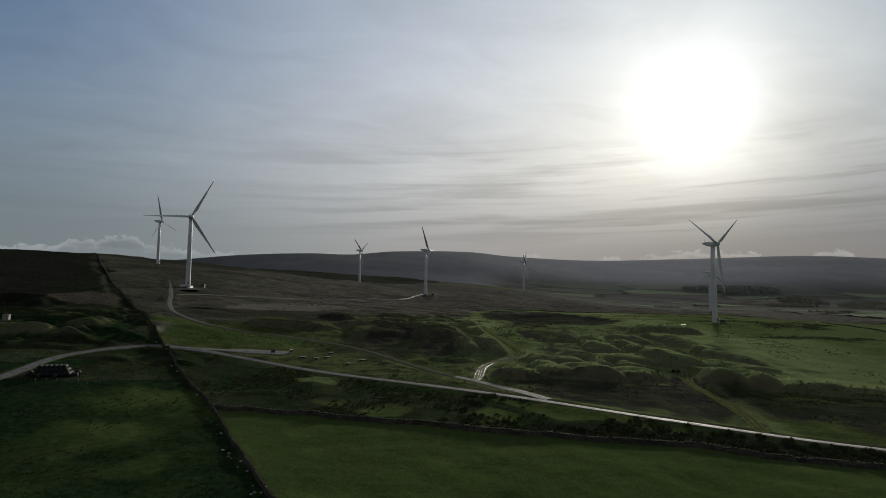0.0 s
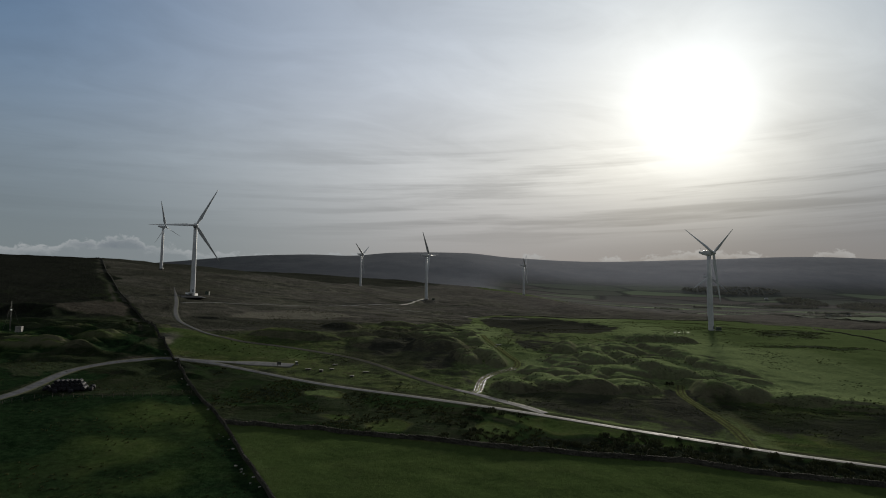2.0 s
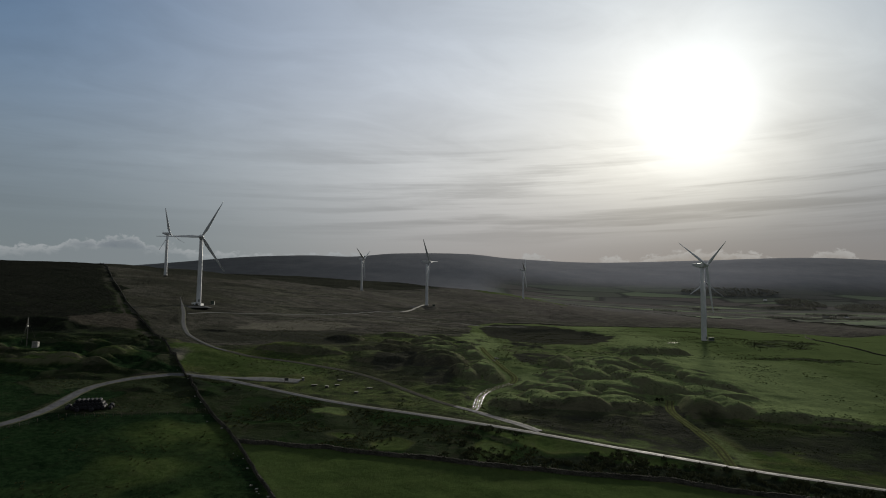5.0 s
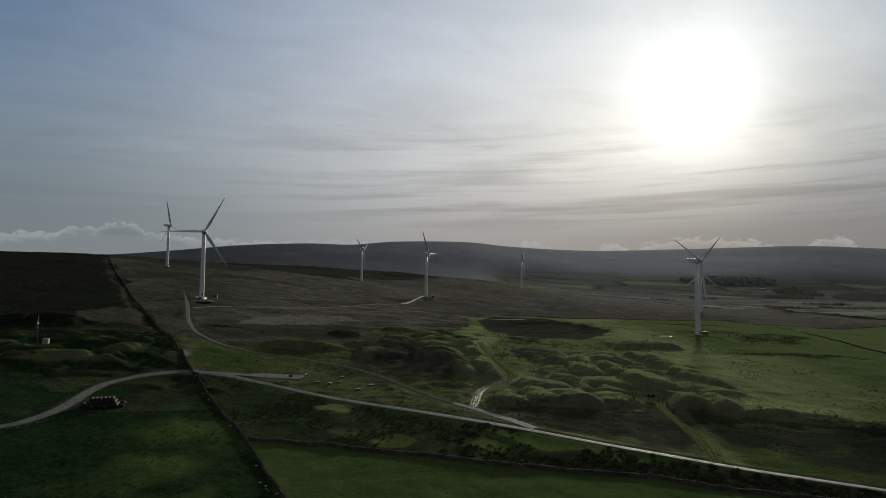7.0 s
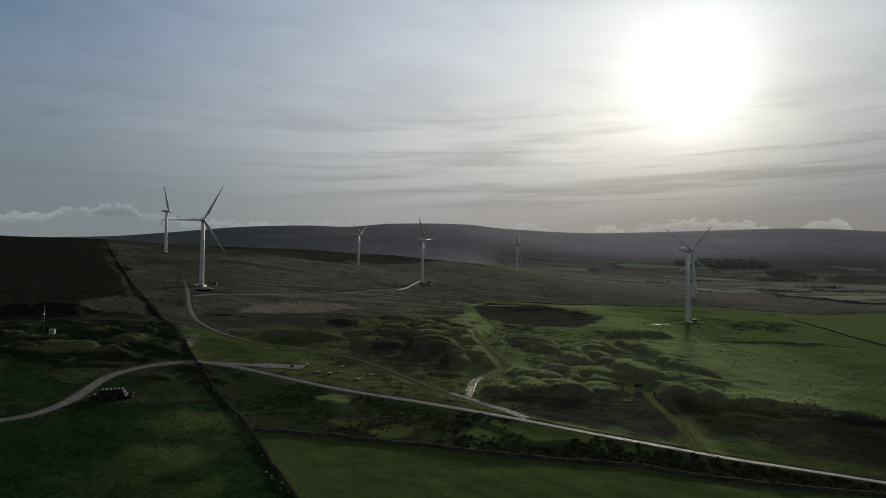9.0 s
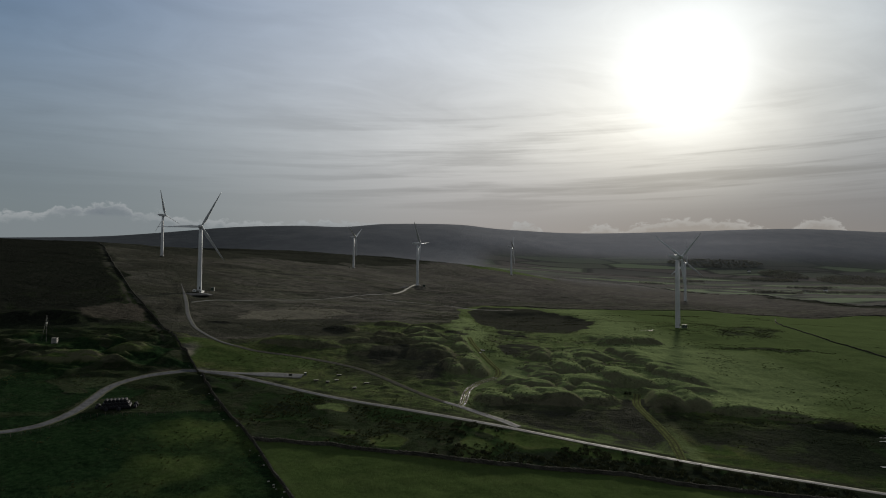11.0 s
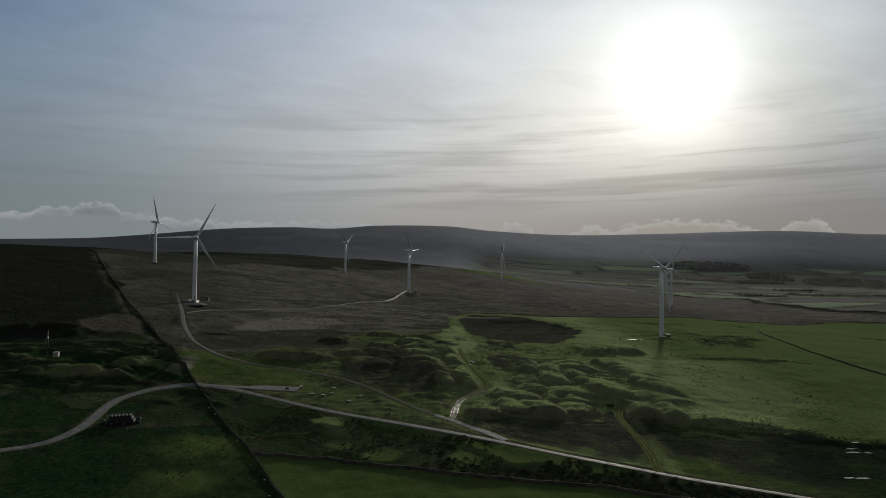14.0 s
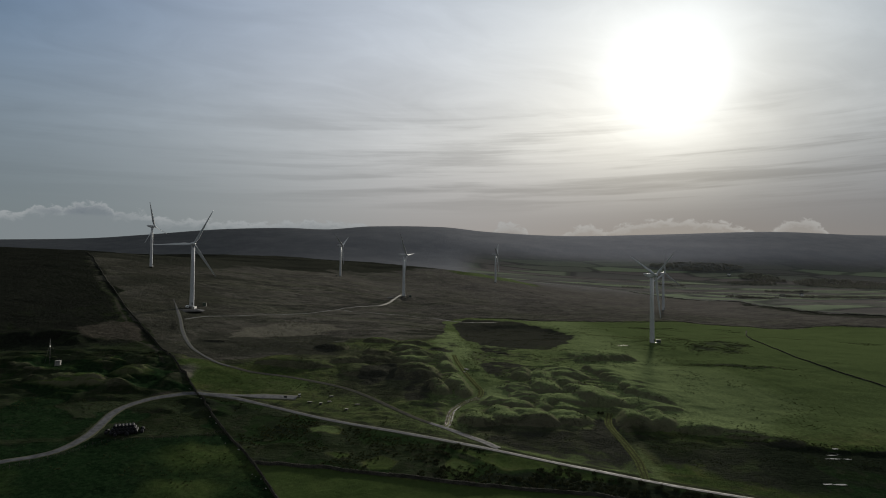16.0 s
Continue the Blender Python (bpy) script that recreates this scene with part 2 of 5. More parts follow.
    hazed_hills = g.mix(g.span(bearing, 0.36, 0.72, 0.0, 0.7), hazed_hills, g.mix(g.span(big, 0.4, 0.62), (0.118, 0.118, 0.116), (0.135, 0.134, 0.13)))
    cells = g.add("ShaderNodeTexVoronoi", {"Vector": g.scaled(place, 0.42, 1.5, 0.0), "Scale": 0.0055}).outputs["Color"]
    plot = g.add("ShaderNodeSeparateColor", {0: cells}).outputs[0]
    # valley fields kept pale as well, with haze mixed into their colour
    fields = g.mix(g.span(plot, 0.1, 0.6), (0.076, 0.074, 0.063), (0.125, 0.144, 0.09))
    fields = g.mix(g.span(plot, 0.72, 0.75), fields, (0.088, 0.08, 0.069))
    rim = g.add("ShaderNodeTexVoronoi", {"Vector": g.scaled(place, 0.42, 1.5, 0.0), "Scale": 0.0055}, feature="DISTANCE_TO_EDGE").outputs["Distance"]
    fields = g.mix(g.math("MULTIPLY", g.span(g.math("ADD", rim, g.math("MULTIPLY", g.math("SUBTRACT", mid, 0.5), 0.08)), 0.07, 0.02), 0.7), fields, (0.036, 0.036, 0.032))
    colour = g.mix(g.math("MULTIPLY", far, g.math("SUBTRACT", 1.0, moor, clamp=True)), colour, fields)
    colour = g.mix(g.math("MULTIPLY", far, moor), colour, hazed_hills)
    # dark growth, which also carries shade left of the wall and between the tips
    colour = g.mix(g.span(g.math("ADD", growth_shade, g.math("MULTIPLY", wobble, 1.4)), 0.45, 0.8), colour, g.mix(g.span(ground_tone, 0.0, -0.3), g.mix(tuft, (0.0165, 0.0168, 0.0118), (0.035, 0.035, 0.025)), g.mix(g.span(xyz[1], 315.0, 350.0), g.mix(tuft, (0.0055, 0.0075, 0.0045), (0.016, 0.02, 0.0115)), g.mix(tuft, (0.006, 0.0068, 0.005), (0.0155, 0.016, 0.0115)))))
    colour = g.mix(g.span(g.math("ADD", mud, g.math("MULTIPLY", wobble, 0.5)), 0.35, 0.7), colour, g.mix(g.span(ground_tone, 0.0, -0.3), g.mix(tuft, (0.062, 0.057, 0.042), (0.1, 0.093, 0.069)), g.mix(tuft, (0.024, 0.021, 0.0155), (0.05, 0.044, 0.033))))
    tussocks = g.noise(g.scaled(place, 0.7, 1.2, 1.0), 0.25, 5.0, 0.6, 0.6)
    height = g.math("ADD", g.math("ADD", g.math("MULTIPLY", small, 0.6), g.math("MULTIPLY", blades, 0.25)), g.math("MULTIPLY", tussocks, g.span(lush, 0.95, 0.45, 0.35, 1.3)))
    colour = g.add("ShaderNodeVectorMath", {0: colour, 1: (0.925, 0.965, 1.085)}, operation="MULTIPLY").outputs[0]
    finish(g, colour, 0.9, height, g.span(lush, 0.95, 0.5, 0.4, 1.0), 0.9, 0.0, 0.0, (0.8, 1.0, 0.5))
    return m


GRASS = ground_material()


def road_material(name, dark, light, wet, gloss=0.3):
    m, g = material(name)
    place = g.add("ShaderNodeNewGeometry").outputs["Position"]
    stones = g.noise(place, 6.0, 5.0, 0.7)
    worn = g.noise(place, 0.35, 4.0, 0.6)
    across = g.add("ShaderNodeAttribute", attribute_name="across").outputs["Fac"]
    rut = g.span(g.math("ABSOLUTE", g.math("SUBTRACT", g.math("ABSOLUTE", across), 0.5)), 0.32, 0.1)
    colour = g.mix(g.span(g.math("ADD", g.math("MULTIPLY", stones, 0.5), g.math("MULTIPLY", worn, 0.5)), 0.36, 0.62), dark, light)
    colour = g.mix(g.math("MULTIPLY", g.span(g.math("ADD", g.math("ABSOLUTE", across), g.math("MULTIPLY", worn, 1.1)), 1.2, 1.45), 0.95), colour, (0.045, 0.047, 0.026))
    puddle = g.math("MULTIPLY", g.span(g.math("ADD", worn, g.math("MULTIPLY", rut, 0.12)), 0.5, 0.62), wet)
    finish(g, colour, g.span(puddle, 0.0, 1.0, 0.75, 0.16, False), g.math("MULTIPLY", stones, g.math("SUBTRACT", 1.0, puddle)), 0.35, 0.05, 0.0, gloss)
    return m


LAYBY = road_material("wet_hardcore", (0.05, 0.052, 0.056), (0.1, 0.101, 0.105), 0.2, 0.06)
TRACK = road_material("grey_track", (0.028, 0.029, 0.031), (0.06, 0.061, 0.063), 0.1, 0.04)
LANE = road_material("wet_tarmac", (0.036, 0.037, 0.041), (0.088, 0.09, 0.098), 0.15, 0.03)
GRAVEL = road_material("gravel", (0.06, 0.057, 0.05), (0.12, 0.115, 0.1), 0.3, 0.25)
DIRT = road_material("earth_track", (0.036, 0.036, 0.032), (0.066, 0.065, 0.056), 0.0, 0.0)


def grassy_track():
    m, g = material("grassy_track")
    place = g.add("ShaderNodeNewGeometry").outputs["Position"]
    worn = g.noise(place, 0.9, 5.0, 0.65)
    across = g.math("ABSOLUTE", g.add("ShaderNodeAttribute", attribute_name="across").outputs["Fac"])
    rut = g.span(g.math("ABSOLUTE", g.math("SUBTRACT", across, 0.5)), 0.3, 0.08)
    colour = g.mix(g.span(worn, 0.35, 0.65), (0.038, 0.046, 0.019), (0.085, 0.096, 0.038))
    colour = g.mix(g.math("MULTIPLY", g.math("MULTIPLY", rut, g.span(worn, 0.3, 0.6, 0.4, 1.0)), 0.75), colour, (0.026, 0.024, 0.018))
    finish(g, colour, 1.0, worn, 0.4, 0.1, 0.0, 0.0)
    return m


GRASSY = grassy_track()


def still_water():
    m, g = material("standing_water")
    place = g.add("ShaderNodeTexCoord").outputs["Object"]
    silt = g.noise(place, 0.6, 3.0, 0.5)
    finish(g, g.mix(silt, (0.018, 0.02, 0.017), (0.035, 0.034, 0.028)), 0.22, g.noise(place, 5.0, 2.0), 0.01, 0.01, 0.0, 0.5)
    return m


WATER = still_water()
STONE = spotted("dry_stone", (0.02, 0.02, 0.017), (0.058, 0.056, 0.049), 2.2, 1.0, gloss=0.02, bump=0.8, distance=0.15)
PAINT = spotted("turbine_paint", (0.34, 0.355, 0.375), (0.42, 0.435, 0.455), 0.6, 0.55, gloss=0.2, bump=0.03)


def spline_rows(nodes, v):
    """Weights of a smooth curve through nodes, at the places v; level beyond both ends."""
    nodes = np.array(nodes, float)
    v = np.clip(v, nodes[0], nodes[-1])
    n, r = len(nodes), np.arange(len(v))
    k = np.clip(np.searchsorted(nodes, v) - 1, 0, n - 2)
    h = nodes[k + 1] - nodes[k]
    s = (v - nodes[k]) / h
    w = np.zeros((len(v), n))
    w[r, k] += 2 * s**3 - 3 * s**2 + 1
    w[r, k + 1] += 3 * s**2 - 2 * s**3
    for at, g in ((k, (s**3 - 2 * s**2 + s) * h), (k + 1, (s**3 - s**2) * h)):
        low, high = np.maximum(at - 1, 0), np.minimum(at + 1, n - 1)
        w[r, high] += g / (nodes[high] - nodes[low])
        w[r, low] -= g / (nodes[high] - nodes[low])
    return w


def smooth(a, b, v):
    s = np.clip((v - a) / (b - a), 0, 1)
    return s * s * (3 - 2 * s)


# the lie of the land: heights over a coarse net, south to the hills
LAND_X = (-900, -500, -280, -150, -60, 30, 120, 220, 420)
LAND_Y = (100, 180, 240, 310, 420, 560, 800, 1150)
LAND_Z = (
    (60, 27, 12.3, 4.6, 0.9, 0.4, 1.4, 0.1, -3.0),
    (70, 37, 21.5, 16.1, 11.2, 10.2, 7.4, 4.3, 4.1),
    (77, 45, 28.0, 22.2, 17.4, 16.4, 12.6, 9.8, 9.4),
    (85, 54.5, 35.9, 34.1, 27.8, 25.4, 21.7, 19.9, 14.9),
    (96.5, 69.5, 54.6, 40.4, 34.4, 30.5, 28.5, 29.9, 21.5),
    (108, 85.5, 70.6, 50.2, 41.0, 33.1, 34.2, 33.0, 24.7),
    (122, 104, 81.5, 67.2, 56.9, 53.6, 47.7, 41.1, 27.9),
    (130, 118, 100.9, 84.0, 66.3, 62.9, 68.1, 60.0, 36.0),
)
# farther off the land is told by bearing (x / y) and distance
FAR_U = (-0.75, -0.55, -0.45, -0.33, -0.22, -0.15, -0.08, 0.04, 0.11, 0.24, 0.4, 0.6, 0.75)
FAR_Y = (1150, 1600, 2200, 2800, 3500, 4200, 4700)
FAR_Z = (
    (129, 122, 108, 96, 84, 74, 66, 67, 66, 44, 33, 30, 28),
    (124, 128, 128, 130, 126, 120, 112, 98, 84, 52, 33, 26, 22),
    (110, 112, 112, 116, 112, 104, 96, 84, 74, 58, 42, 34, 30),
    (125, 130, 135, 140, 140, 138, 132, 128, 116, 98, 82, 74, 70),
    (215, 225, 245, 270, 285, 290, 300, 300, 280, 252, 250, 262, 255),
    (284, 302, 332, 376, 392, 386, 410, 411, 383, 360, 378, 408, 392),
    (264, 282, 312, 356, 372, 366, 390, 391, 363, 340, 358, 388, 372),
)


def lie(x, y):
    """The height of the land without its hummocks, for arrays x and y."""
    near = np.einsum("ni,nj,ij->n", spline_rows(LAND_Y, y), spline_rows(LAND_X, x), np.array(LAND_Z, float))
    far = np.einsum("ni,nj,ij->n", spline_rows(FAR_Y, y), spline_rows(FAR_U, x / np.maximum(y, 300)), np.array(FAR_Z, float))
    t = smooth(850, 1350, y)
    return near * (1 - t) + far * t

# ---- the land ----
def curve(points, step):
    """Points at even steps along a smooth line through the given ones."""
    p = np.array(points, float)
    p = np.vstack([2 * p[0] - p[1], p, 2 * p[-1] - p[-2]])
    out = []
    for a, b, c, d in zip(p, p[1:], p[2:], p[3:]):
        n = max(2, int(np.linalg.norm(c - b) / step))
        t = np.linspace(0, 1, n, endpoint=False)[:, None]
        out.append(0.5 * (2 * b + (c - a) * t + (2 * a - 5 * b + 4 * c - d) * t**2 + (3 * b - a - 3 * c + d) * t**3))
    return np.vstack([*out, p[-2:-1]])


def distance(x, y, line):
    """How far each place is from a line of points."""
    best = np.full(len(x), 1e9)
    for (ax, ay), (bx, by) in zip(line, line[1:]):
        dx, dy = bx - ax, by - ay
        s = np.clip(((x - ax) * dx + (y - ay) * dy) / (dx * dx + dy * dy + 1e-9), 0, 1)
        best = np.minimum(best, np.hypot(x - ax - s * dx, y - ay - s * dy))
    return best


def value_noise(x, y, size, seed):
    """Smooth noise from 0 to 1 with humps of about that size."""
    table = np.random.RandomState(seed).rand(64, 64)
    u, v = x / size, y / size
    i, j = np.floor(u).astype(int), np.floor(v).astype(int)
    s, t = u - i, v - j
    s, t = s * s * s * (s * (6 * s - 15) + 10), t * t * t * (t * (6 * t - 15) + 10)
    a, b, c, d = (table[(j + q) % 64, (i + p) % 64] for q, p in ((0, 0), (0, 1), (1, 0), (1, 1)))
    return (a * (1 - s) + b * s) * (1 - t) + (c * (1 - s) + d * s) * t


def layered(x, y, size, seed, octaves=4, fade=0.5):
    total, weight, sum_of = 0.0, 1.0, 0.0
    for k in range(octaves):
        total = total + weight * value_noise(x + 31.7 * k, y - 17.3 * k, size / 2**k, seed + k)
        sum_of, weight = sum_of + weight, weight * fade
    return total / sum_of


LANE_LINE = curve([(-175, 152), (-152, 167.5), (-144.7, 172), (-139, 179.5), (-136.9, 194.8), (-140.6, 224.4), (-135.2, 240.2), (-125.6, 249.1),
                   (-114.7, 254.2), (-99.2, 252.5), (-86.8, 248.4), (-68.3, 240), (-39.2, 225), (-12.8, 212.7), (11.4, 200.9), (33.6, 190),
                   (54, 179.9), (73.7, 171), (94.1, 161.5), (114, 153.6), (150, 139), (210, 116)], 2.0)
TRACK_LINE = curve([(-228, 511), (-209, 471), (-193, 436), (-176, 396), (-158.5, 358), (-143.2, 329.3), (-122.4, 304), (-106.5, 294.7), (-95.5, 290), (-72.2, 286),
                    (-46.4, 275.5), (-29.8, 262.7), (-14.3, 244.9), (-0.5, 228.1), (12.2, 216), (20.5, 207), (27, 200.5), (33, 193)], 2.0)
SIDE_LINE = curve([(86, 166.5), (88, 176), (89.8, 186.2), (90.9, 209.2), (90.8, 220.3), (92, 232), (97, 246)], 2.0)
RUT_LINE = curve([(11, 218), (12.8, 221), (14.5, 233.3), (16.5, 241.6), (22.3, 252), (31, 261.4), (33.5, 272.5), (31, 285), (27.7, 304.5), (25, 330), (23.9, 352.9), (22.2, 400), (21, 480), (16, 560)], 2.0)
LAYBY_LINE = curve([(-108, 254.6), (-98, 254.8), (-89, 255.4), (-79, 256.2), (-71, 256.4), (-64, 256.2)], 2.0)
FAR_LINE = curve([(-22, 800), (-29, 774), (-33, 731), (-44, 669), (-71, 632), (-87, 598), (-106, 551), (-127, 520), (-148, 500), (-165, 479), (-181, 460), (-190, 438)], 4.0)
EAST_LINE = curve([(-87, 594), (-55, 590), (-8, 601), (23, 594), (47, 579), (82, 575)], 4.0)
PASTURE_LINE = curve([(144, 494), (170, 468), (194, 457), (225, 460), (266, 473), (316, 497), (359, 496)], 3.0)
WALL_A = curve([(-520, 905), (-469, 831), (-338, 604), (-252.3, 464.5), (-209.7, 402.5), (-182.8, 360.2), (-159.1, 321.6), (-141.7, 295.5), (-114.9, 255),
                (-85.7, 207.2), (-64.9, 176.3), (-45.9, 143.5), (-20, 100), (10, 50)], 3.0)
WALL_B = curve([(-64.9, 176.3), (-43, 174.2), (-30, 171.2), (-13, 166.5), (2.6, 162.5), (17.6, 159), (32.2, 156), (46.3, 153.8), (59.7, 151.1), (72.2, 147.8),
                (84.7, 145.1), (104.5, 140.4), (140, 132), (230, 112)], 3.0)
GREEN_EDGE = curve([(-320, 330), (-200, 330), (-120, 300), (-75, 345), (-62, 400), (-30, 418), (2, 428), (22, 500), (28, 600), (91, 605), (175, 590), (246, 605), (318, 625), (423, 640), (700, 640), (1400, 700)], 15.0)
ROADS = ((LANE_LINE, 1.9), (TRACK_LINE, 1.6), (EAST_LINE, 1.2), (SIDE_LINE, 1.6), (RUT_LINE, 1.8), (FAR_LINE, 1.8), (LAYBY_LINE, 5.0))

# grassed spoil tips, steep to the south and long to the north: x, y of the southern foot, half width, height
FRONT_TIPS = ((26, 218, 9, 3.0), (40, 223, 8, 3.3), (54, 217, 12, 4.0), (72, 223, 11, 3.0), (39, 247, 8, 2.0), (50, 243, 7, 2.2), (63, 241, 6, 2.0), (76, 239, 8, 2.2), (22, 219, 4, 1.7))
MIDDLE_TIPS = ((56, 257, 9, 2.1), (75, 251, 15, 3.0), (55, 270, 8, 2.5), (70, 268, 12, 4.0), (93, 253, 17, 5.2), (60, 292, 8, 3.2), (72, 289, 9, 3.5), (87, 296, 16, 4.2), (85, 281, 9, 2.8), (118, 256, 12, 1.9))
EAST_TIPS = ((100, 219, 14, 5.4), (117, 222, 10, 4.6), (134, 219, 14, 2.6), (125, 250, 15, 1.8), (152, 214, 12, 1.8), (168, 208, 11, 1.5))
WEST_TIPS = ((-3, 285, 14, 5.0), (20, 305, 11, 3.5), (21, 271, 7, 4.1), (24, 259, 6, 3.4), (10, 262, 6, 3.8), (-33, 293, 15, 2.8), (-6, 323, 14, 2.9), (-31, 321, 14, 2.6), (18, 329, 9, 2.6))
NORTH_TIPS = ((-11, 366, 11, 2.9), (-31, 402, 14, 3.0), (-5, 393, 13, 3.3), (-29, 348, 10, 2.8), (-5, 344, 12, 2.8), (-78, 302, 25, 3.7), (-138, 360, 13, 1.1), (-47, 315, 12, 3.4), (-62, 361, 11, 2.8))
PASTURE_TIPS = ((-112, 236, 12, 1.9), (-100, 226, 9, 1.1), (-122, 226, 8, 1.0), (-183, 247, 20, 3.5), (-154, 264, 14, 2.8), (-152, 251, 8, 1.4), (-178, 281, 13, 2.3), (-220, 278, 12, 2.3), (-199, 270, 13, 1.7), (-164, 290, 11, 1.7), (-131, 259, 7, 2.4))
TIPS = FRONT_TIPS + MIDDLE_TIPS + EAST_TIPS + WEST_TIPS + NORTH_TIPS + PASTURE_TIPS

PIT = (84, 478, 58, 84, 3.2)

# steep grassy banks that face south, lobed along the brow: line, height, reach of the slope behind
BANKS = tuple((curve(line, 3.0), h, back) for line, h, back in (
    ([(112, 227), (128, 221), (145, 219), (165, 217), (174, 210), (186, 206), (200, 202), (250, 193)], 1.1, 20),
    ([(108, 353), (122, 358), (137, 361), (156, 364)], 3.8, 24),
    ([(103, 338), (109, 318), (112, 300), (118, 285), (128, 270), (142, 258)], 2.6, 14),
    ([(178, 350), (205, 346), (250, 340)], 0.7, 12),
    ([(-258, 330), (-254, 338), (-244, 343), (-231, 342), (-217, 331)], 4.6, 16),
))
# level spots under things: x, y, radius
LEVEL = ((-203, 287, 6), (-208.5, 288.5, 4), (-125, 199.5, 9), (-69, 254, 4), (-50, 250, 9), (-34, 245, 6), (-202.7, 487.5, 14), (190.2, 429.5, 9), (-21.5, 770.6, 10))


def spoil_field(x, y):
    """Where the ground is made of old spoil."""
    return np.exp(-(((x - 45) / 95) ** 4 + ((y - 310) / 95) ** 4)) + 1.9 * np.exp(-(((x + 185) / 58) ** 4 + ((y - 275) / 42) ** 4))


def land_height(x, y):
    """The height of the ground, hummocks and all, for arrays x and y."""
    z = lie(x, y)
    bumps = np.zeros(len(x))
    wx = x + 14 * (layered(x, y, 30, 11) - 0.5)
    wy = y + 14 * (layered(x, y, 30, 21) - 0.5)
    sx, sy = x + 8 * (layered(x, y, 14, 33, 3) - 0.5), y + 7 * (layered(x, y, 14, 43, 3) - 0.5)
    for cx, foot, half, h in TIPS:
        front, back = 1.6 * h, 3.0 * h + 9
        box_ = (np.abs(x - cx) < 1.2 * half + 9) & (y > foot - 9) & (y < foot + front + back + 9)
        u, v = (sx[box_] - cx) / half, sy[box_] - foot - front
        d2 = u * u * (1 - 0.15 * u) + np.where(v < 0, v / front, v / back) ** 2
        # the brow dips and swells from lobe to lobe
        swell = 1 + 0.5 * (layered(x[box_], 0.4 * y[box_], 7, int(7 * h) + 300, 2) - 0.5)
        swell = swell - 0.22 * smooth(0.42, 0.5, layered(sx[box_], 0.25 * y[box_], 5, int(5 * h) + 400, 1)) * smooth(0.58, 0.5, layered(sx[box_], 0.25 * y[box_], 5, int(5 * h) + 400, 1)) * smooth(0.15, 0.6, d2)
        bumps[box_] = np.maximum(bumps[box_], h * swell * np.clip(1 - d2, 0, 1) ** 0.72)
    lumps = np.abs(2 * layered(wx, wy * 1.6, 30, 5, 2) - 1) * 0.9 + 0.4 * layered(x, y, 5, 19, 2)
    # rows of small scarps, steep to the south, like soil creep on old tips
    for length, tall, seed in ((14.0, 1.0, 301), (6.5, 0.8, 311)):
        phase = (y + 1.5 * length * layered(x, y, 1.7 * length, seed, 3) + 0.15 * x) / length
        u = phase - np.floor(phase)
        patch = smooth(0.38, 0.6, layered(x, y, 2.2 * length, seed + 5, 3))
        lumps = lumps + tall * patch * smooth(0, 0.26, u) * (1 - smooth(0.2, 1.0, u))
    spoil = spoil_field(x, y)
    bumps = bumps + spoil * np.clip(lumps, 0, 4)
    px, py, rx, ry, depth = PIT
    pit = smooth(1.06, 0.78, np.sqrt(((wx - px) / rx) ** 2 + ((wy - py) / ry) ** 2))
    bumps = bumps * (1 - pit) - depth * pit * smooth(-60, 60, y - py)
    for line, h, back in BANKS:
        box_ = (x > line[:, 0].min() - 70) & (x < line[:, 0].max() + 70) & (y > line[:, 1].min() - 70) & (y < line[:, 1].max() + 70)
        if not box_.any():
            continue
        qx, qy = wx[box_] * 0.6 + x[box_] * 0.4, wy[box_] * 0.6 + y[box_] * 0.4
        qx = qx + 6 * (layered(x[box_], y[box_], 9, 61, 2) - 0.5)
        qy = qy + 7 * (layered(x[box_], y[box_], 9, 67, 2) - 0.5)
        best, sign, along, count = np.full(len(qx), 1e9), np.ones(len(qx)), np.zeros(len(qx)), len(line) - 1
        for k, ((ax, ay), (bx, by)) in enumerate(zip(line, line[1:])):
            dx, dy = bx - ax, by - ay
            s = np.clip(((qx - ax) * dx + (qy - ay) * dy) / (dx * dx + dy * dy), 0, 1)
            e = np.hypot(qx - ax - s * dx, qy - ay - s * dy)
            side = np.sign(dx * (qy - ay) - dy * (qx - ax))
            if abs(dx) < 0.3 * abs(dy) and len(line) > 25:
                side = np.sign((qx - ax) * abs(dy) - np.sign(dy) * (qy - ay) * dx)
            near_ = e < best
            best, sign, along = np.where(near_, e, best), np.where(near_, side, sign), np.where(near_, (k + s) / count, along)
        run = along * float(np.linalg.norm(np.diff(line, axis=0), axis=1).sum())
        lobe = np.abs(np.sin(math.pi * (run + 9 * layered(x[box_], y[box_], 25, 71, 2)) / (7.0 + h)))
        off = sign * best - 1.1 * h * (1 - lobe) ** 1.5 + 0.3
        rise = np.where(off > 0, np.exp(-(np.abs(off) / back) ** 1.5) * (1 - 0.32 * np.exp(-np.abs(off) / 7.0)), 0.68 * smooth(-1.15 * h, 0.0, off) ** 0.8)
        top = 0.8 + 0.2 * lobe + 0.35 * (layered(x[box_], y[box_], 11, 75, 3) - 0.5)
        bumps[box_] = bumps[box_] + 1.45 * h * rise * top * smooth(0, 0.16, along) * smooth(1, 0.84, along)
    clear = np.full(len(x), 1e9)
    near = (y < 1000) & (np.abs(x) < 700)
    for line, half in ROADS:
        clear[near] = np.minimum(clear[near], distance(x[near], y[near], line[::2]) - half)
    for cx, cy, r in LEVEL:
        clear = np.minimum(clear, np.hypot(x - cx, y - cy) - r)
    flat = smooth(0.5, 7, clear)
    road_gap = np.full(len(x), 1e9)
    for line, half in ROADS:
        road_gap[near] = np.minimum(road_gap[near], distance(x[near], y[near], line[::2]) - half)
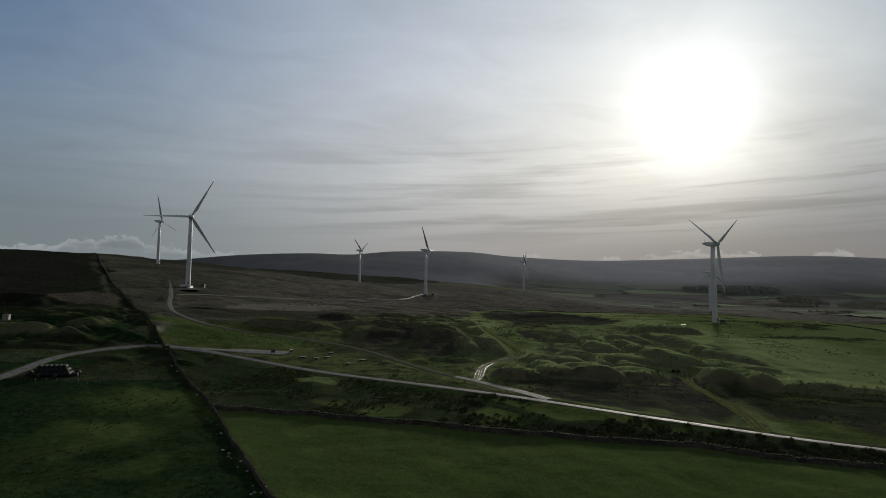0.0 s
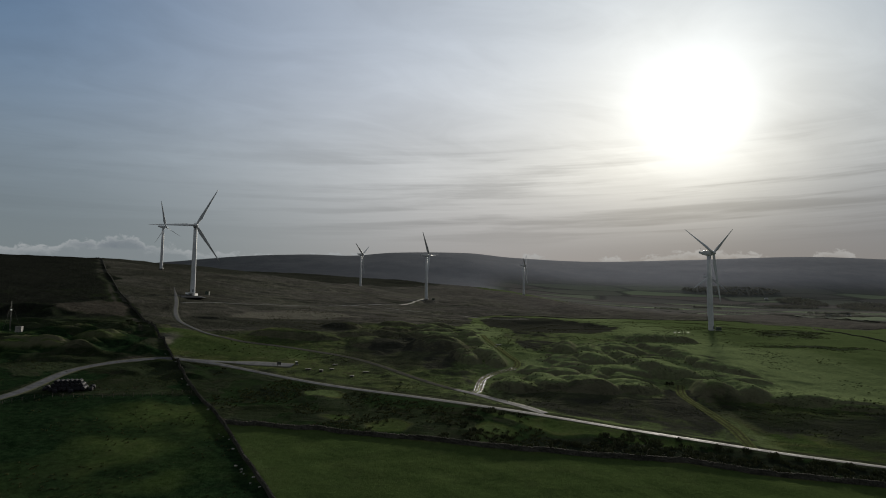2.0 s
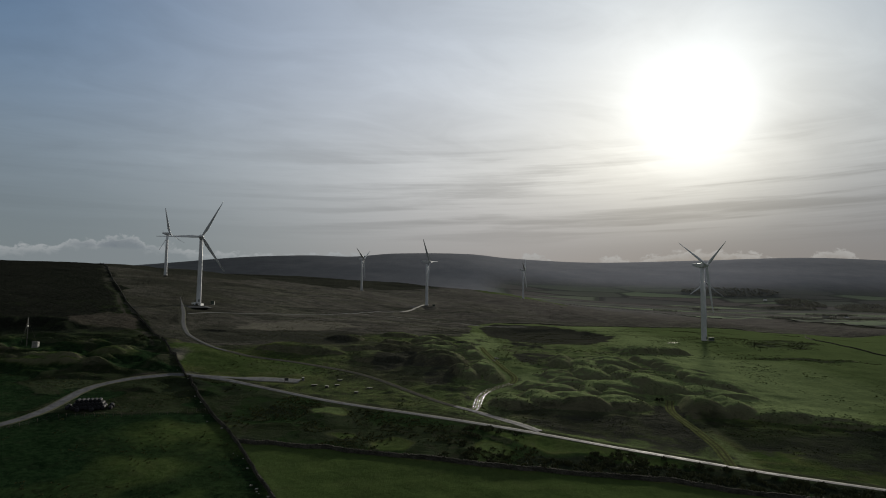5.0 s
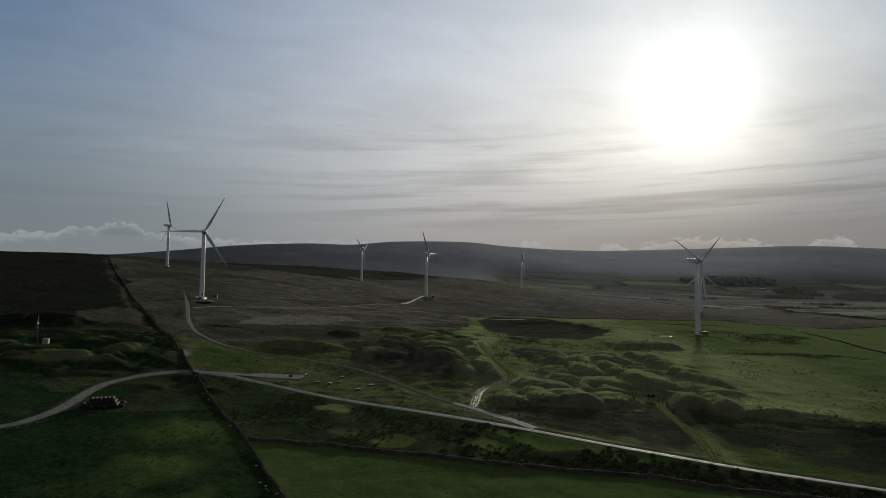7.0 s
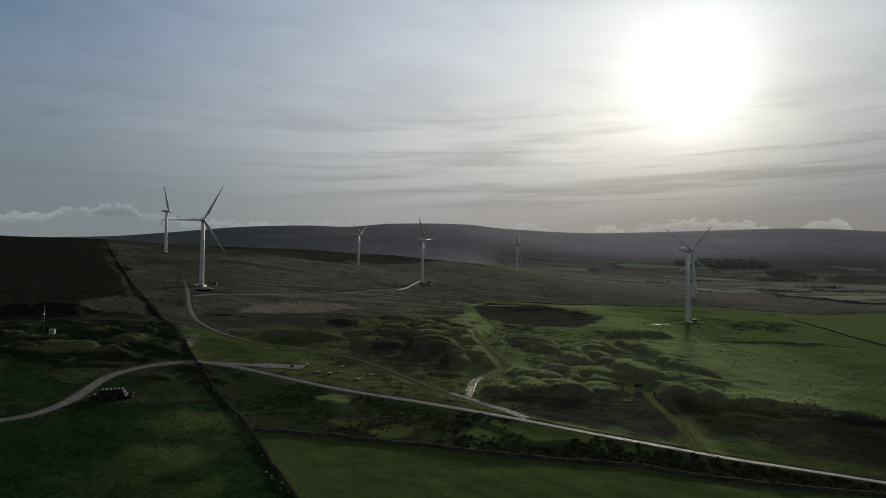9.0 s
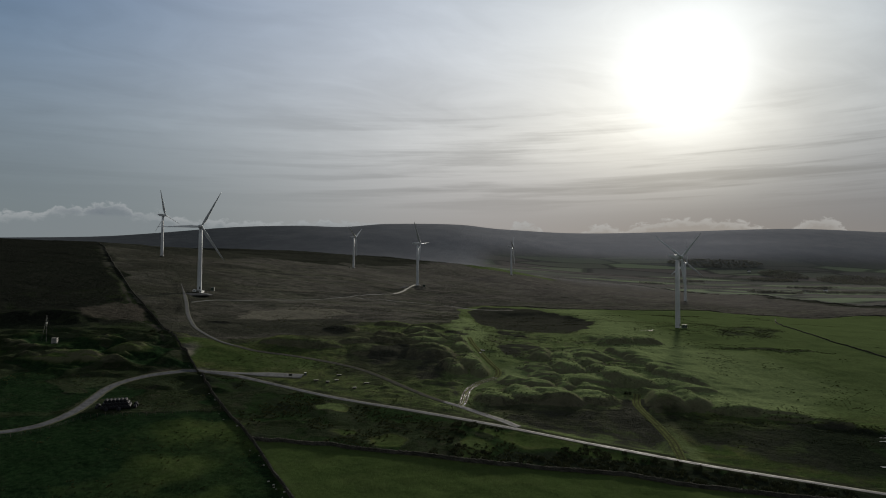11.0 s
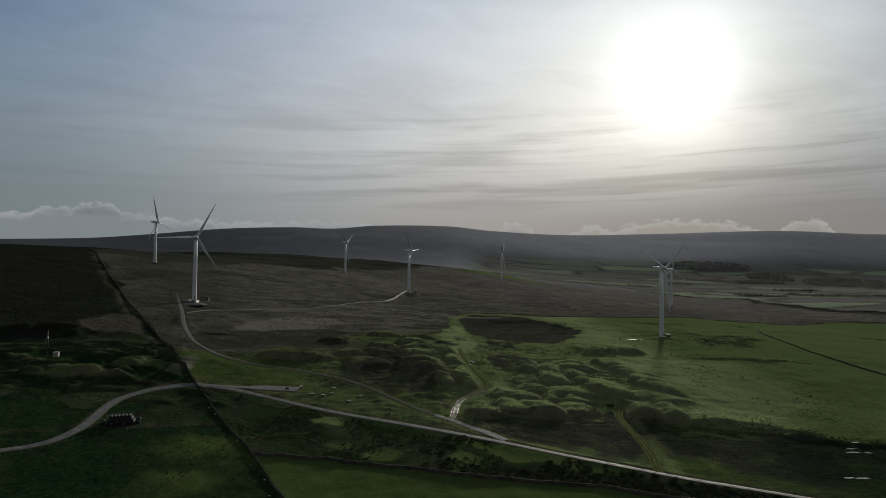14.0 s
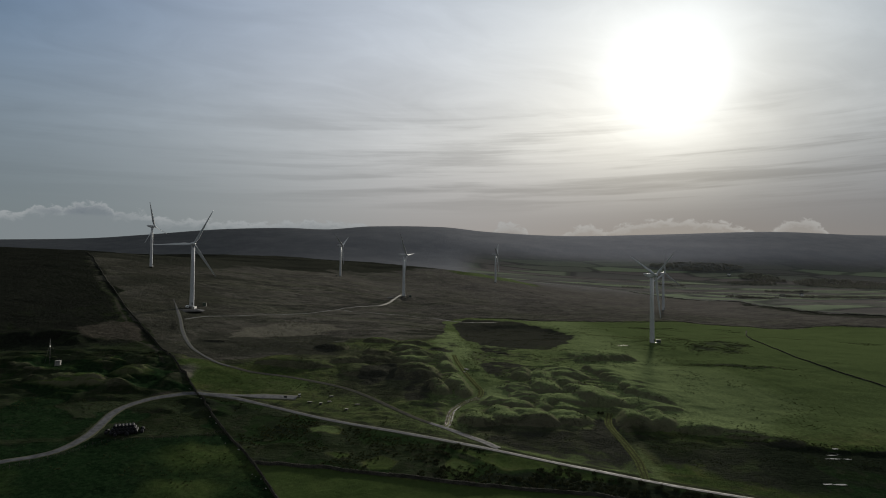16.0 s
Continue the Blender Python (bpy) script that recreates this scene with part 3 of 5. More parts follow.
    small = 0.9 * (layered(x, y, 9, 3, 3) - 0.5) + 2.2 * (layered(x, y, 45, 8, 3) - 0.5)
    moor = smooth(420, 700, y) * smooth(2600, 1500, y)
    z = z + moor * (3.0 * (layered(x * 0.35, y - 0.4 * x, 26, 141, 3) - 0.5) + 1.6 * (layered(x * 0.5, y - 0.4 * x, 9, 151, 2) - 0.5))
    big = 9 * moor * (layered(x, y, 130, 41, 4) - 0.5)
    hills = smooth(2300, 3200, y) * 16 * (layered(x, y, 420, 51, 5) - 0.5) * smooth(4150, 3600, y)
    z = z - 0.18 * smooth(0.6, -0.2, road_gap)
    return z + (bumps + small) * flat * smooth(1500, 700, y) + big * flat + hills


def graded(start, end, step, limit_low, limit_high, growth=1.07, beyond=1.07):
    """Even steps from start to end that widen outward to both limits."""
    mid = list(np.arange(start, end, step))
    low, high, d = [start], [mid[-1]], step
    while low[-1] > limit_low:
        d *= growth
        low.append(low[-1] - d)
    d = step
    while high[-1] < limit_high:
        d *= beyond
        high.append(high[-1] + d)
    return np.array(low[:0:-1] + mid + high[1:])


def within(x, y, outline, soft=2.5):
    """1 inside a closed outline, fading to 0 over its rim."""
    line = np.array(outline + outline[:1], float)
    inside = np.zeros(len(x), bool)
    for (ax, ay), (bx, by) in zip(line, line[1:]):
        inside ^= ((ay > y) != (by > y)) & (x < (bx - ax) * (y - ay) / (by - ay + 1e-9) + ax)
    d = distance(x, y, line)
    return smooth(-soft, soft, np.where(inside, d, -d))


# outlines of ground toned apart: darker floors, some in hollows and below tips, and brighter grazed lawns
RUSHY_FLOORS = (
    ([(34, 560), (51, 596), (101, 585), (129, 519), (139, 481), (125, 440), (112, 415), (90, 388), (72, 402), (52, 416), (38, 430)], 0.85, 3),
    ([(214, 426), (249, 447), (271, 429), (239, 382), (207, 393)], 0.6, 5),
    ([(161, 349), (174, 341), (181, 316), (170, 300), (160, 309), (157, 328)], 0.42, 5),
    ([(-35, 300), (-15, 323), (10, 335), (19, 305), (5, 263), (13, 246), (10, 226), (-13, 265), (-33, 279)], 0.48, 4),
)
HEATHY_FLOORS = (
    ([(30, 208), (45, 213), (62, 214), (84, 214), (91, 205), (91, 172), (84, 170), (60, 181), (36, 193), (26, 202)], 0.66, 3),
    ([(-110, 250), (-85, 243), (-49, 223), (-33, 188), (-39, 167), (-59, 171), (-84, 203)], 0.28, 4),
    ([(-262, 336), (-217, 332), (-205, 318), (-235, 312), (-262, 318)], 0.6, 4),
    ([(-120, 368), (-60, 390), (-30, 390), (-40, 350), (-85, 330), (-110, 345)], 0.35, 6),
    ([(150, 215), (190, 202), (240, 190), (235, 170), (180, 180), (148, 195)], 0.35, 4),
)
LOW_FLOORS = (
    ([(20, 163), (60, 153), (120, 139), (190, 123), (190, 132), (120, 150), (60, 166), (25, 172)], 0.5, 2),
    ([(98, 176), (150, 152), (200, 140), (205, 190), (150, 210), (122, 205), (100, 196)], 0.4, 5),
    ([(156, 217), (174, 217), (187, 212), (178, 202), (165, 203), (152, 208)], 0.5, 3),
    ([(140, 185), (158, 195), (163, 185), (155, 169), (143, 170), (137, 177)], 0.4, 3),
    ([(183, 264), (195, 267), (196, 258), (184, 250)], 0.35, 3),
    ([(36, 323), (48, 341), (69, 331), (76, 315), (55, 300), (46, 283), (42, 298)], 0.6, 3),
)
BROWN_FLOORS = (
    ([(47, 437), (74, 427), (83, 411), (63, 371), (44, 376)], 0.6, 3),
    ([(-25, 458), (22, 569), (30, 451), (31, 404), (10, 351), (1, 396)], 0.5, 5),
    ([(82, 233), (97, 238), (91, 191), (75, 199)], 0.6, 3),
    ([(-36, 310), (-18, 318), (-14, 289), (-26, 278), (-36, 291)], 0.6, 3),
    ([(-168, 400), (-137, 408), (-67, 430), (-55, 340), (-94, 338), (-109, 312), (-130, 329), (-154, 353)], 0.7, 7),
    ([(150, 213), (166, 211), (180, 206), (200, 201), (225, 192), (225, 183), (200, 190), (186, 197), (172, 202), (150, 206)], 0.8, 2.5),
)
STREAM_FLOORS = (
    ([(140, 181), (150, 190), (162, 186), (166, 174), (150, 168)], 0.6, 3),
)
DARK_FLOORS = RUSHY_FLOORS + HEATHY_FLOORS + LOW_FLOORS + BROWN_FLOORS + STREAM_FLOORS
GRAZED_LAWNS = (
    ([(49, 427), (66, 455), (75, 434), (83, 406), (68, 400), (51, 405)], 0.3, 2.5),
    ([(-143, 298), (-144, 318), (-112, 294), (-72, 286), (-59, 286), (-62, 268), (-102, 261), (-118, 266)], 0.06, 3),
    ([(-50, 214), (-45, 220), (-35, 214), (-36, 209), (-46, 208)], 0.5, 1.5),
    ([(30, 258), (36, 275), (50, 282), (60, 268), (48, 256)], 0.5, 4),
    ([(18, 340), (14, 420), (18, 500), (32, 500), (34, 420), (34, 345)], 0.45, 4),
    ([(110, 262), (118, 330), (150, 345), (200, 335), (210, 260), (160, 235)], 0.14, 12),
)
VERGE_LAWNS = (
    ([(-98, 196), (-72, 188), (-58, 165), (-46, 138), (-72, 130), (-100, 158)], 0.2, 9),
    ([(-25, 182), (-17, 187), (-9, 182), (-14, 174), (-23, 175)], 0.35, 2),
    ([(-39, 191), (-31, 192), (-29, 186), (-34, 181)], 0.35, 2),
    ([(7, 173), (12, 178), (19, 172), (16, 165), (7, 166)], 0.4, 2),
    ([(18, 192), (37, 186), (47, 180), (70, 169), (68, 164), (46, 172), (33, 175), (18, 187)], 0.3, 2),
    ([(92, 178), (104, 190), (118, 182), (108, 168)], 0.12, 2),
)
LAWNS = GRAZED_LAWNS + VERGE_LAWNS

# a pale patch of bent grass on the moor
BENT = [(-140, 382), (-141, 431), (-111, 482), (-81, 482), (-59, 458), (-82, 425), (-111, 398)]

# where the moor gives way to the valley's fields, by bearing
INTAKE_U = (0.05, 0.2, 0.28, 0.36, 0.43, 0.5, 0.59, 0.69, 0.83, 1.2)
INTAKE_Y = (1650, 1950, 1950, 1740, 1464, 1333, 1074, 914, 836, 760)


def build_ground():
    xs = graded(-250, 225, 1.25, -4200, 4200, 1.045, 1.045)
    ys = graded(112, 430, 1.2, -2500, 4850, 1.06, 1.013)
    gx, gy = np.meshgrid(xs, ys)
    x, y = gx.ravel(), gy.ravel()
    z = land_height(x, y)
    nx, ny = len(xs), len(ys)
    i = np.arange(nx * ny).reshape(ny, nx)
    quads = np.stack([i[:-1, :-1], i[:-1, 1:], i[1:, 1:], i[1:, :-1]], -1).reshape(-1, 4)
    mesh = bpy.data.meshes.new("ground")
    mesh.vertices.add(nx * ny)
    mesh.vertices.foreach_set("co", np.stack([x, y, z], 1).ravel())
    mesh.loops.add(quads.size)
    mesh.loops.foreach_set("vertex_index", quads.ravel())
    mesh.polygons.add(len(quads))
    mesh.polygons.foreach_set("loop_start", np.arange(0, quads.size, 4))
    mesh.update(calc_edges=True)
    mesh.polygons.foreach_set("use_smooth", np.ones(len(quads), bool))
    # what grows where, with some light and shade put into the tones
    true_x, true_y = x, y
    sway = smooth(260, 330, y)
    x = x + 26 * sway * (layered(x, y, 40, 121, 4) - 0.5)
    y = y + 34 * sway * (layered(true_x, y, 40, 131, 4) - 0.5)
    wall_a = np.interp(y, WALL_A[::-1, 1], WALL_A[::-1, 0])
    wall_b = np.interp(x, WALL_B[:, 0], WALL_B[:, 1])
    lane = np.interp(x, LANE_LINE[40:, 0], LANE_LINE[40:, 1])
    edge = np.interp(x, GREEN_EDGE[:, 0], GREEN_EDGE[:, 1])
    right, below = smooth(-2, 2, x - wall_a), smooth(1, -2, y - wall_b)
    lush = right * below + (1 - right) * smooth(3, -3, y - 198 - 0.32 * (x + 110) - 8 * (layered(x, y, 20, 621, 3) - 0.5)) * 0.9
    verge = right * (1 - below) * smooth(3, -3, y - lane)
    lush = lush + verge * (0.12 + 0.62 * smooth(0.5, 0.56, layered(x, y, 17, 611, 4)))
    heaps = right * smooth(0, 6, y - lane) * smooth(4, -10, y - edge)
    lush = lush + heaps * (0.56 + 0.2 * smooth(-15, 20, x) + 0.5 * smooth(110, 190, x) * smooth(215, 265, y))
    lush = lush + (1 - right) * smooth(196, 206, y - 0.32 * (x + 110)) * smooth(330, 300, y) * (0.12 + 0.7 * smooth(0.45, 0.58, layered(x, y, 22, 631, 4)))
    bearing = x / np.maximum(y, 100)
    intake = y - np.interp(bearing, INTAKE_U, INTAKE_Y)
    valley = smooth(-20, 60, intake) * smooth(3350, 2900, y) * smooth(0.05, 0.12, bearing)
    moor = smooth(-6, 10, y - edge) * (1 - valley)
    lush = np.maximum(lush, valley * 0.8)
    mud = np.zeros(len(x))
    # bare brown hollows and bright grazed lawns
    for cx, cy, rx, ry, amount in ((-12, 283, 32, 24, -0.5), (58, 211, 46, 15, -0.6), (128, 192, 40, 18, -0.35), (-35, 330, 26, 22, -0.3), (-70, 345, 40, 25, -0.35),
                                   (45, 272, 20, 12, 0.45), (24, 400, 8, 120, 0.4), (130, 330, 40, 40, 0.3), (-95, 275, 30, 14, 0.4), (40, 265, 30, 30, 0.2)):
        lush = lush + amount * np.exp(-(((x - cx) / rx) ** 2 + ((y - cy) / ry) ** 2) ** 1.5)
    lush = np.clip(lush, 0, 1)
    heath_edge = np.interp(x, [-700, -465, -323, -282, -190, -62, 60], [850, 870, 930, 1040, 1160, 1270, 1480])
    dark_heath = smooth(-60, 120, y - heath_edge + 260 * (layered(0.4 * x, y, 90, 661, 4) - 0.5)) * smooth(2300, 2000, y) * smooth(0.1, -0.02, x / np.maximum(y, 100))
    strip = np.exp(-((x - 190) / 130) ** 4 - ((y - 1500) / 120) ** 4)
    moor = moor * (1 - 0.9 * strip) * (1 - 0.45 * (1 - right) * smooth(650, 500, y))
    lush = np.maximum(lush, 0.85 * strip)
    x, y = true_x, true_y
    cut = np.exp(-(((x + 112) / 14) ** 2 + ((y - 239) / 8) ** 2) ** 2) + 0.6 * np.exp(-(((x + 225) / 30) ** 2 + ((y - 372) / 16) ** 2) ** 2)
    hollow = np.exp(-(((x - 82) / 54) ** 2 + ((y - 497) / 62) ** 2) ** 2)
    growth_shade = 1.0 * dark_heath + 0.25 * hollow + 0.5 * cut + right * (1 - below) * smooth(2, -4, y - lane) * (0.24 + 0.2 * smooth(-20, 60, x))
    growth_shade = growth_shade + 0.9 * np.exp(-((intake + 20) / 38) ** 2) * smooth(0.3, 0.42, bearing)
    zone = np.stack([lush, moor, mud, np.ones(len(x))], 1)
    ground_tone = 0.5 + 0.5 * np.clip(0.4 * right * smooth(90, 150, x) * smooth(190, 240, y) + heaps * smooth(190, 140, x) * (0.33 * smooth(-110, -30, x) + 0.2 * smooth(-10, 25, x)) + 0.1 * right * below, 0, 1)
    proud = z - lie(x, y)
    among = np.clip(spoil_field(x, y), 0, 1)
    # raised tops lightened and low gaps darkened, painting sun and shade onto the tips
    ground_tone = ground_tone + 0.3 * among * smooth(1.6, 3.6, proud)
    growth_shade = growth_shade + 0.5 * among * smooth(1.3, 0.3, proud) * smooth(0.42, 0.6, layered(x, y, 15, 651, 4)) * smooth(0.0, 12.0, y - lane)
    ground_tone = ground_tone - 0.17 * dark_heath - 0.2 * hollow
    near = (y < 640) & (np.abs(x) < 300)
    ux, uy = x + 9 * (layered(x, y, 16, 221, 4) - 0.5), y + 12 * (layered(x, y, 16, 231, 4) - 0.5)
    for outline, amount, soft in DARK_FLOORS:
        growth_shade[near] = growth_shade[near] + amount * within(ux[near], uy[near], outline, soft)
    for outline, amount, soft in LAWNS:
        bright = within(ux[near], uy[near], outline, soft)
        lush[near] = np.maximum(lush[near], 0.9 * bright)
        ground_tone[near] = ground_tone[near] + amount * bright
    low_ground = heaps * smooth(92, 102, x) * smooth(220, 208, y + 0.25 * (x - 150)) * (0.6 + 0.6 * layered(x, y, 25, 411, 3))
    lush, ground_tone = lush - 0.15 * low_ground, ground_tone - 0.5 * low_ground - 0.26 * verge
    growth_shade = growth_shade + 0.35 * low_ground * smooth(0.45, 0.6, layered(x, y, 18, 421, 4))
    # pasture and moor left of the long wall darkened to stand for cloud shade
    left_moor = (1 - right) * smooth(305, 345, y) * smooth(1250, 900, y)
    ground_tone = ground_tone - (0.46 - 0.22 * smooth(0.46, 0.7, layered(x, y, 30, 401, 5))) * (1 - right)
    streaks = smooth(0.56, 0.7, layered(0.22 * x + 0.1 * y, y, 34, 511, 4))
    growth_shade = growth_shade + 0.55 * streaks * right * moor * smooth(1500, 1200, y)
    ground_tone = ground_tone + 0.14 * smooth(0.55, 0.4, layered(0.3 * x, y, 60, 521, 3)) * right * moor
    path = (1 - right) * np.exp(-((wall_a - x - 7 - 3 * layered(x, y, 40, 17, 2)) / 2.2) ** 2) * smooth(270, 300, y)
    bent = within(ux, uy, BENT, 8)
    tawny = within(ux, uy, [(-243, 371), (-234, 403), (-208, 402), (-181, 353), (-200, 342), (-223, 339)], 6)
    straw = right * np.maximum(among, heaps * smooth(150, 95, x))
    beside = distance(x, y, LANE_LINE[:110:2])
    shoulder = smooth(1.0, 2.4, beside) * smooth(7, 3.5, beside + 5 * (layered(x, y, 9, 641, 3) - 0.5)) * smooth(-95, -120, x)
    worn = np.exp(-(((x + 131) / 7) ** 2 + ((y - 270) / 22) ** 2) ** 2)
    zone[:, 2] = 0.85 * bent + 0.55 * path + 0.4 * shoulder + 0.45 * worn + 0.6 * tawny + 0.33 * straw
    zone[:, 0], zone[:, 1] = lush * (1 - left_moor) + 0.2 * left_moor, moor * (1 - 0.8 * left_moor) + 0.5 * path
    growth_shade = growth_shade + 0.3 * smooth(-230, -340, x) * smooth(350, 450, y) * smooth(1000, 900, y)
    growth_shade = growth_shade + 0.72 * left_moor * (1 - path)
    # second channel: how far the ground fades to its haze-pale colours
    cover = np.stack([growth_shade, smooth(1300, 2600, y) * (1 - valley) + valley, ground_tone, np.ones(len(x))], 1)
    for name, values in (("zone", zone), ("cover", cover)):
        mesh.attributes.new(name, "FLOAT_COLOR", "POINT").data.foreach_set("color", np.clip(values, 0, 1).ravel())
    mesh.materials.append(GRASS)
    return tagged(new("ground", mesh), "rolling upland pasture and brown moor under low sun", "ground", kind="structure")


ground = build_ground()


def settle(x, y):
    return float(land_height(np.array([float(x)]), np.array([float(y)]))[0])


def ribbon(name, line, half, mat, label, lift=0.02, kind="road"):
    """A road laid on the land, slightly crowned, with ragged edges."""
    p = line
    t = np.gradient(p, axis=0)
    t /= np.linalg.norm(t, axis=1)[:, None]
    side = np.stack([t[:, 1], -t[:, 0]], 1)
    across = np.array([-1.15, -1, -0.5, 0, 0.5, 1, 1.15])
    wide = (half if np.isscalar(half) else half(p[:, 0])) * (1 + 0.12 * (layered(p[:, 0], p[:, 1], 14, 77) - 0.5) * 2)
    q = p[:, None] + side[:, None] * across[None, :, None] * wide[:, None, None]
    z = land_height(q[..., 0].ravel(), q[..., 1].ravel()).reshape(q.shape[:2]) + lift + 0.14 - 0.04 * across**2 - 0.2 * (np.abs(across) > 1.1)
    verts = np.concatenate([q, z[..., None]], -1).reshape(-1, 3)
    n, m = len(p), len(across)
    i = np.arange(n * m).reshape(n, m)
    faces = np.stack([i[:-1, :-1], i[:-1, 1:], i[1:, 1:], i[1:, :-1]], -1).reshape(-1, 4)
    mesh = bpy.data.meshes.new(name)
    mesh.from_pydata(verts.tolist(), [], faces[:, ::-1].tolist())
    mesh.attributes.new("across", "FLOAT", "POINT").data.foreach_set("value", np.tile(across, n))
    mesh.materials.append(mat)
    mesh.polygons.foreach_set("use_smooth", np.ones(len(mesh.polygons), bool))
    return tagged(new(name, mesh), label, "road", kind="structure")


ribbon("road_lane", LANE_LINE, lambda x: 1.65 - 0.3 * smooth(0, 60, x) + 0.7 * smooth(-80, -115, x) - 0.5 * smooth(-128, -150, x), LANE, "narrow wet tarmac lane crossing the moor")
ribbon("road_track", TRACK_LINE[(TRACK_LINE[:, 0] > -112) & (TRACK_LINE[:, 0] < 6)], 1.5, DIRT, "worn earth track joining the lane")
ribbon("road_junction", TRACK_LINE[TRACK_LINE[:, 0] > 4], lambda x: 1.5 + 0.3 * smooth(10, 24, x), LANE, "pale stony mouth of a track at the lane")
ribbon("road_turbine_track", TRACK_LINE[TRACK_LINE[:, 0] < -110], lambda x: 1.15 + 0.4 * smooth(-130, -180, x) - 1.2 * smooth(-200, -225, x), TRACK, "grey gravel access track leading up to a turbine")
ribbon("road_side_track", SIDE_LINE, 1.7, GRASSY, "grassy rutted track branching off the lane")
ribbon("road_far_track", FAR_LINE[FAR_LINE[:, 1] > 650], 1.6, GRAVEL, "pale gravel track across the brown moor")
ribbon("road_moor_track", FAR_LINE[FAR_LINE[:, 1] < 655], 1.1, LAYBY, "faint earth track across the brown moor")
ribbon("road_east_track", EAST_LINE, 1.1, LAYBY, "worn grey track along the edge of the moor")
ribbon("road_pasture_track", PASTURE_LINE, 0.9, GRASSY, "faint worn track across the green pasture")
ribbon("road_layby", LAYBY_LINE, lambda x: 1.5 + 1.9 * smooth(-92, -80, x), LAYBY, "wet gravel lay-by beside the lane", 0.02)


ribbon("road_rut_track", RUT_LINE[:72], 1.6, GRASSY, "rutted grass track winding between the heaps", 0.0)


def rut_water():
    """Wet mud with standing water in the deeper stretches."""
    m, g = material("rut_water")
    place = g.add("ShaderNodeNewGeometry").outputs["Position"]
    pools = g.span(g.noise(place, 0.45, 3.0, 0.5), 0.48, 0.56)
    finish(g, g.mix(pools, (0.05, 0.046, 0.036), (0.02, 0.02, 0.017)), g.span(pools, 0.0, 1.0, 0.8, 0.3), gloss=g.span(pools, 0.0, 1.0, 0.05, 0.4))
    return m


RUT_WATER = rut_water()
for shift in (-1.3, -0.5, 0.55, 1.35):
    head = RUT_LINE[:24]
    t = np.gradient(head, axis=0)
    t /= np.linalg.norm(t, axis=1)[:, None]
    wander = 0.14 * np.sin(np.arange(len(head)) * 0.5 + shift * 3)
    ribbon("road_wheel_rut", head + np.stack([t[:, 1], -t[:, 0]], 1) * (shift + wander)[:, None], 0.13, RUT_WATER, "water-filled wheel rut across the grass", 0.02)


def puddle(x, y, rx, ry, seed):
    """A shallow pool with a wandering rim."""
    rng = random.Random(seed)
    bm = bmesh.new()
    z = settle(x, y) + 0.12
    waves = [(rng.randint(2, 7), rng.uniform(0, 6.28), rng.uniform(0.06, 0.2)) for _ in range(4)]
    rim = []
    for k in range(40):
        a = 2 * math.pi * k / 40
        r = 1 + sum(w * math.sin(n * a + f) for n, f, w in waves)
        rim.append(bm.verts.new((x + rx * r * math.cos(a), y + ry * r * math.sin(a), z)))
    bm.faces.new(rim)
    mesh = bpy.data.meshes.new("water_puddle")
    bm.to_mesh(mesh)
    bm.free()
    mesh.materials.append(WATER)
    tagged(new("water_puddle", mesh), "pool of standing water shining on wet grass", "puddle", kind="structure")


for k, (x, y, rx, ry) in enumerate(((157, 166.3, 1.9, 0.7), (161.7, 165.7, 2.6, 0.8), (183.8, 202.8, 1.6, 1.2), (186.7, 204.6, 1.4, 0.9), (185.8, 201, 2.0, 0.7), (181.5, 199.5, 2.2, 0.6),
                                    (179.2, 195, 3.0, 0.7), (185, 194.2, 1.6, 0.6), (29.5, 315, 2.2, 2.0), (27, 309, 1.0, 2.0), (165, 420, 5, 0.5))):
    puddle(x, y, rx, ry, 7 + k)


def crane_pad(x, y, sx, sy, turn, label):
    """A level platform of crushed stone with sloping sides."""
    bm = bmesh.new()
    z = settle(x, y)
    m = pose(x, y, z, 0, 0, turn)
    made = []
    for h, grow in ((-1.6, 5.5), (-0.1, 0.0)):
        made.append([bm.verts.new(m @ Vector((a * (sx / 2 + grow), b * (sy / 2 + grow), h))) for a, b in ((-1, -1), (1, -1), (1, 1), (-1, 1))])
    for k in range(4):
        bm.faces.new((made[0][k], made[0][(k + 1) % 4], made[1][(k + 1) % 4], made[1][k]))
    bm.faces.new(made[1])
    mesh = bpy.data.meshes.new("pavement_pad")
    bm.to_mesh(mesh)
    bm.free()
    mesh.materials.append(TRACK)
    tagged(new("pavement_pad", mesh), label, "pad", kind="structure")


crane_pad(-205, 476, 22, 8, 12, "level crane pad of dark crushed stone")
crane_pad(345, 846, 30, 4, -20, "pale wet hardstanding beside a far turbine")
crane_pad(-33, 768, 14, 10, 0, "pale stone crane pad by a far turbine")

# ---- wind turbines ----
def part(name, bm, mat, parent=None, label=""):
    """Link a bmesh as one mesh object under a thing or a part."""
    mesh = bpy.data.meshes.new(name)
    bm.to_mesh(mesh)
    bm.free()
    mesh.materials.append(mat)
    ob = new(name, mesh)
    if parent is not None:
        ob.parent = parent
    return tagged(ob, label)


def rings(bm, sections, close=True, smooth_faces=True):
    """Skin a row of closed rings of points; caps both ends."""
    made = [[bm.verts.new(p) for p in ring] for ring in sections]
    for a, b in zip(made, made[1:]):
        for k in range(len(a)):
            f = bm.faces.new((a[k], a[(k + 1) % len(a)], b[(k + 1) % len(b)], b[k]))
            f.smooth = smooth_faces
    if close:
        bm.faces.new(made[0][::-1])
        bm.faces.new(made[-1])
    return bm


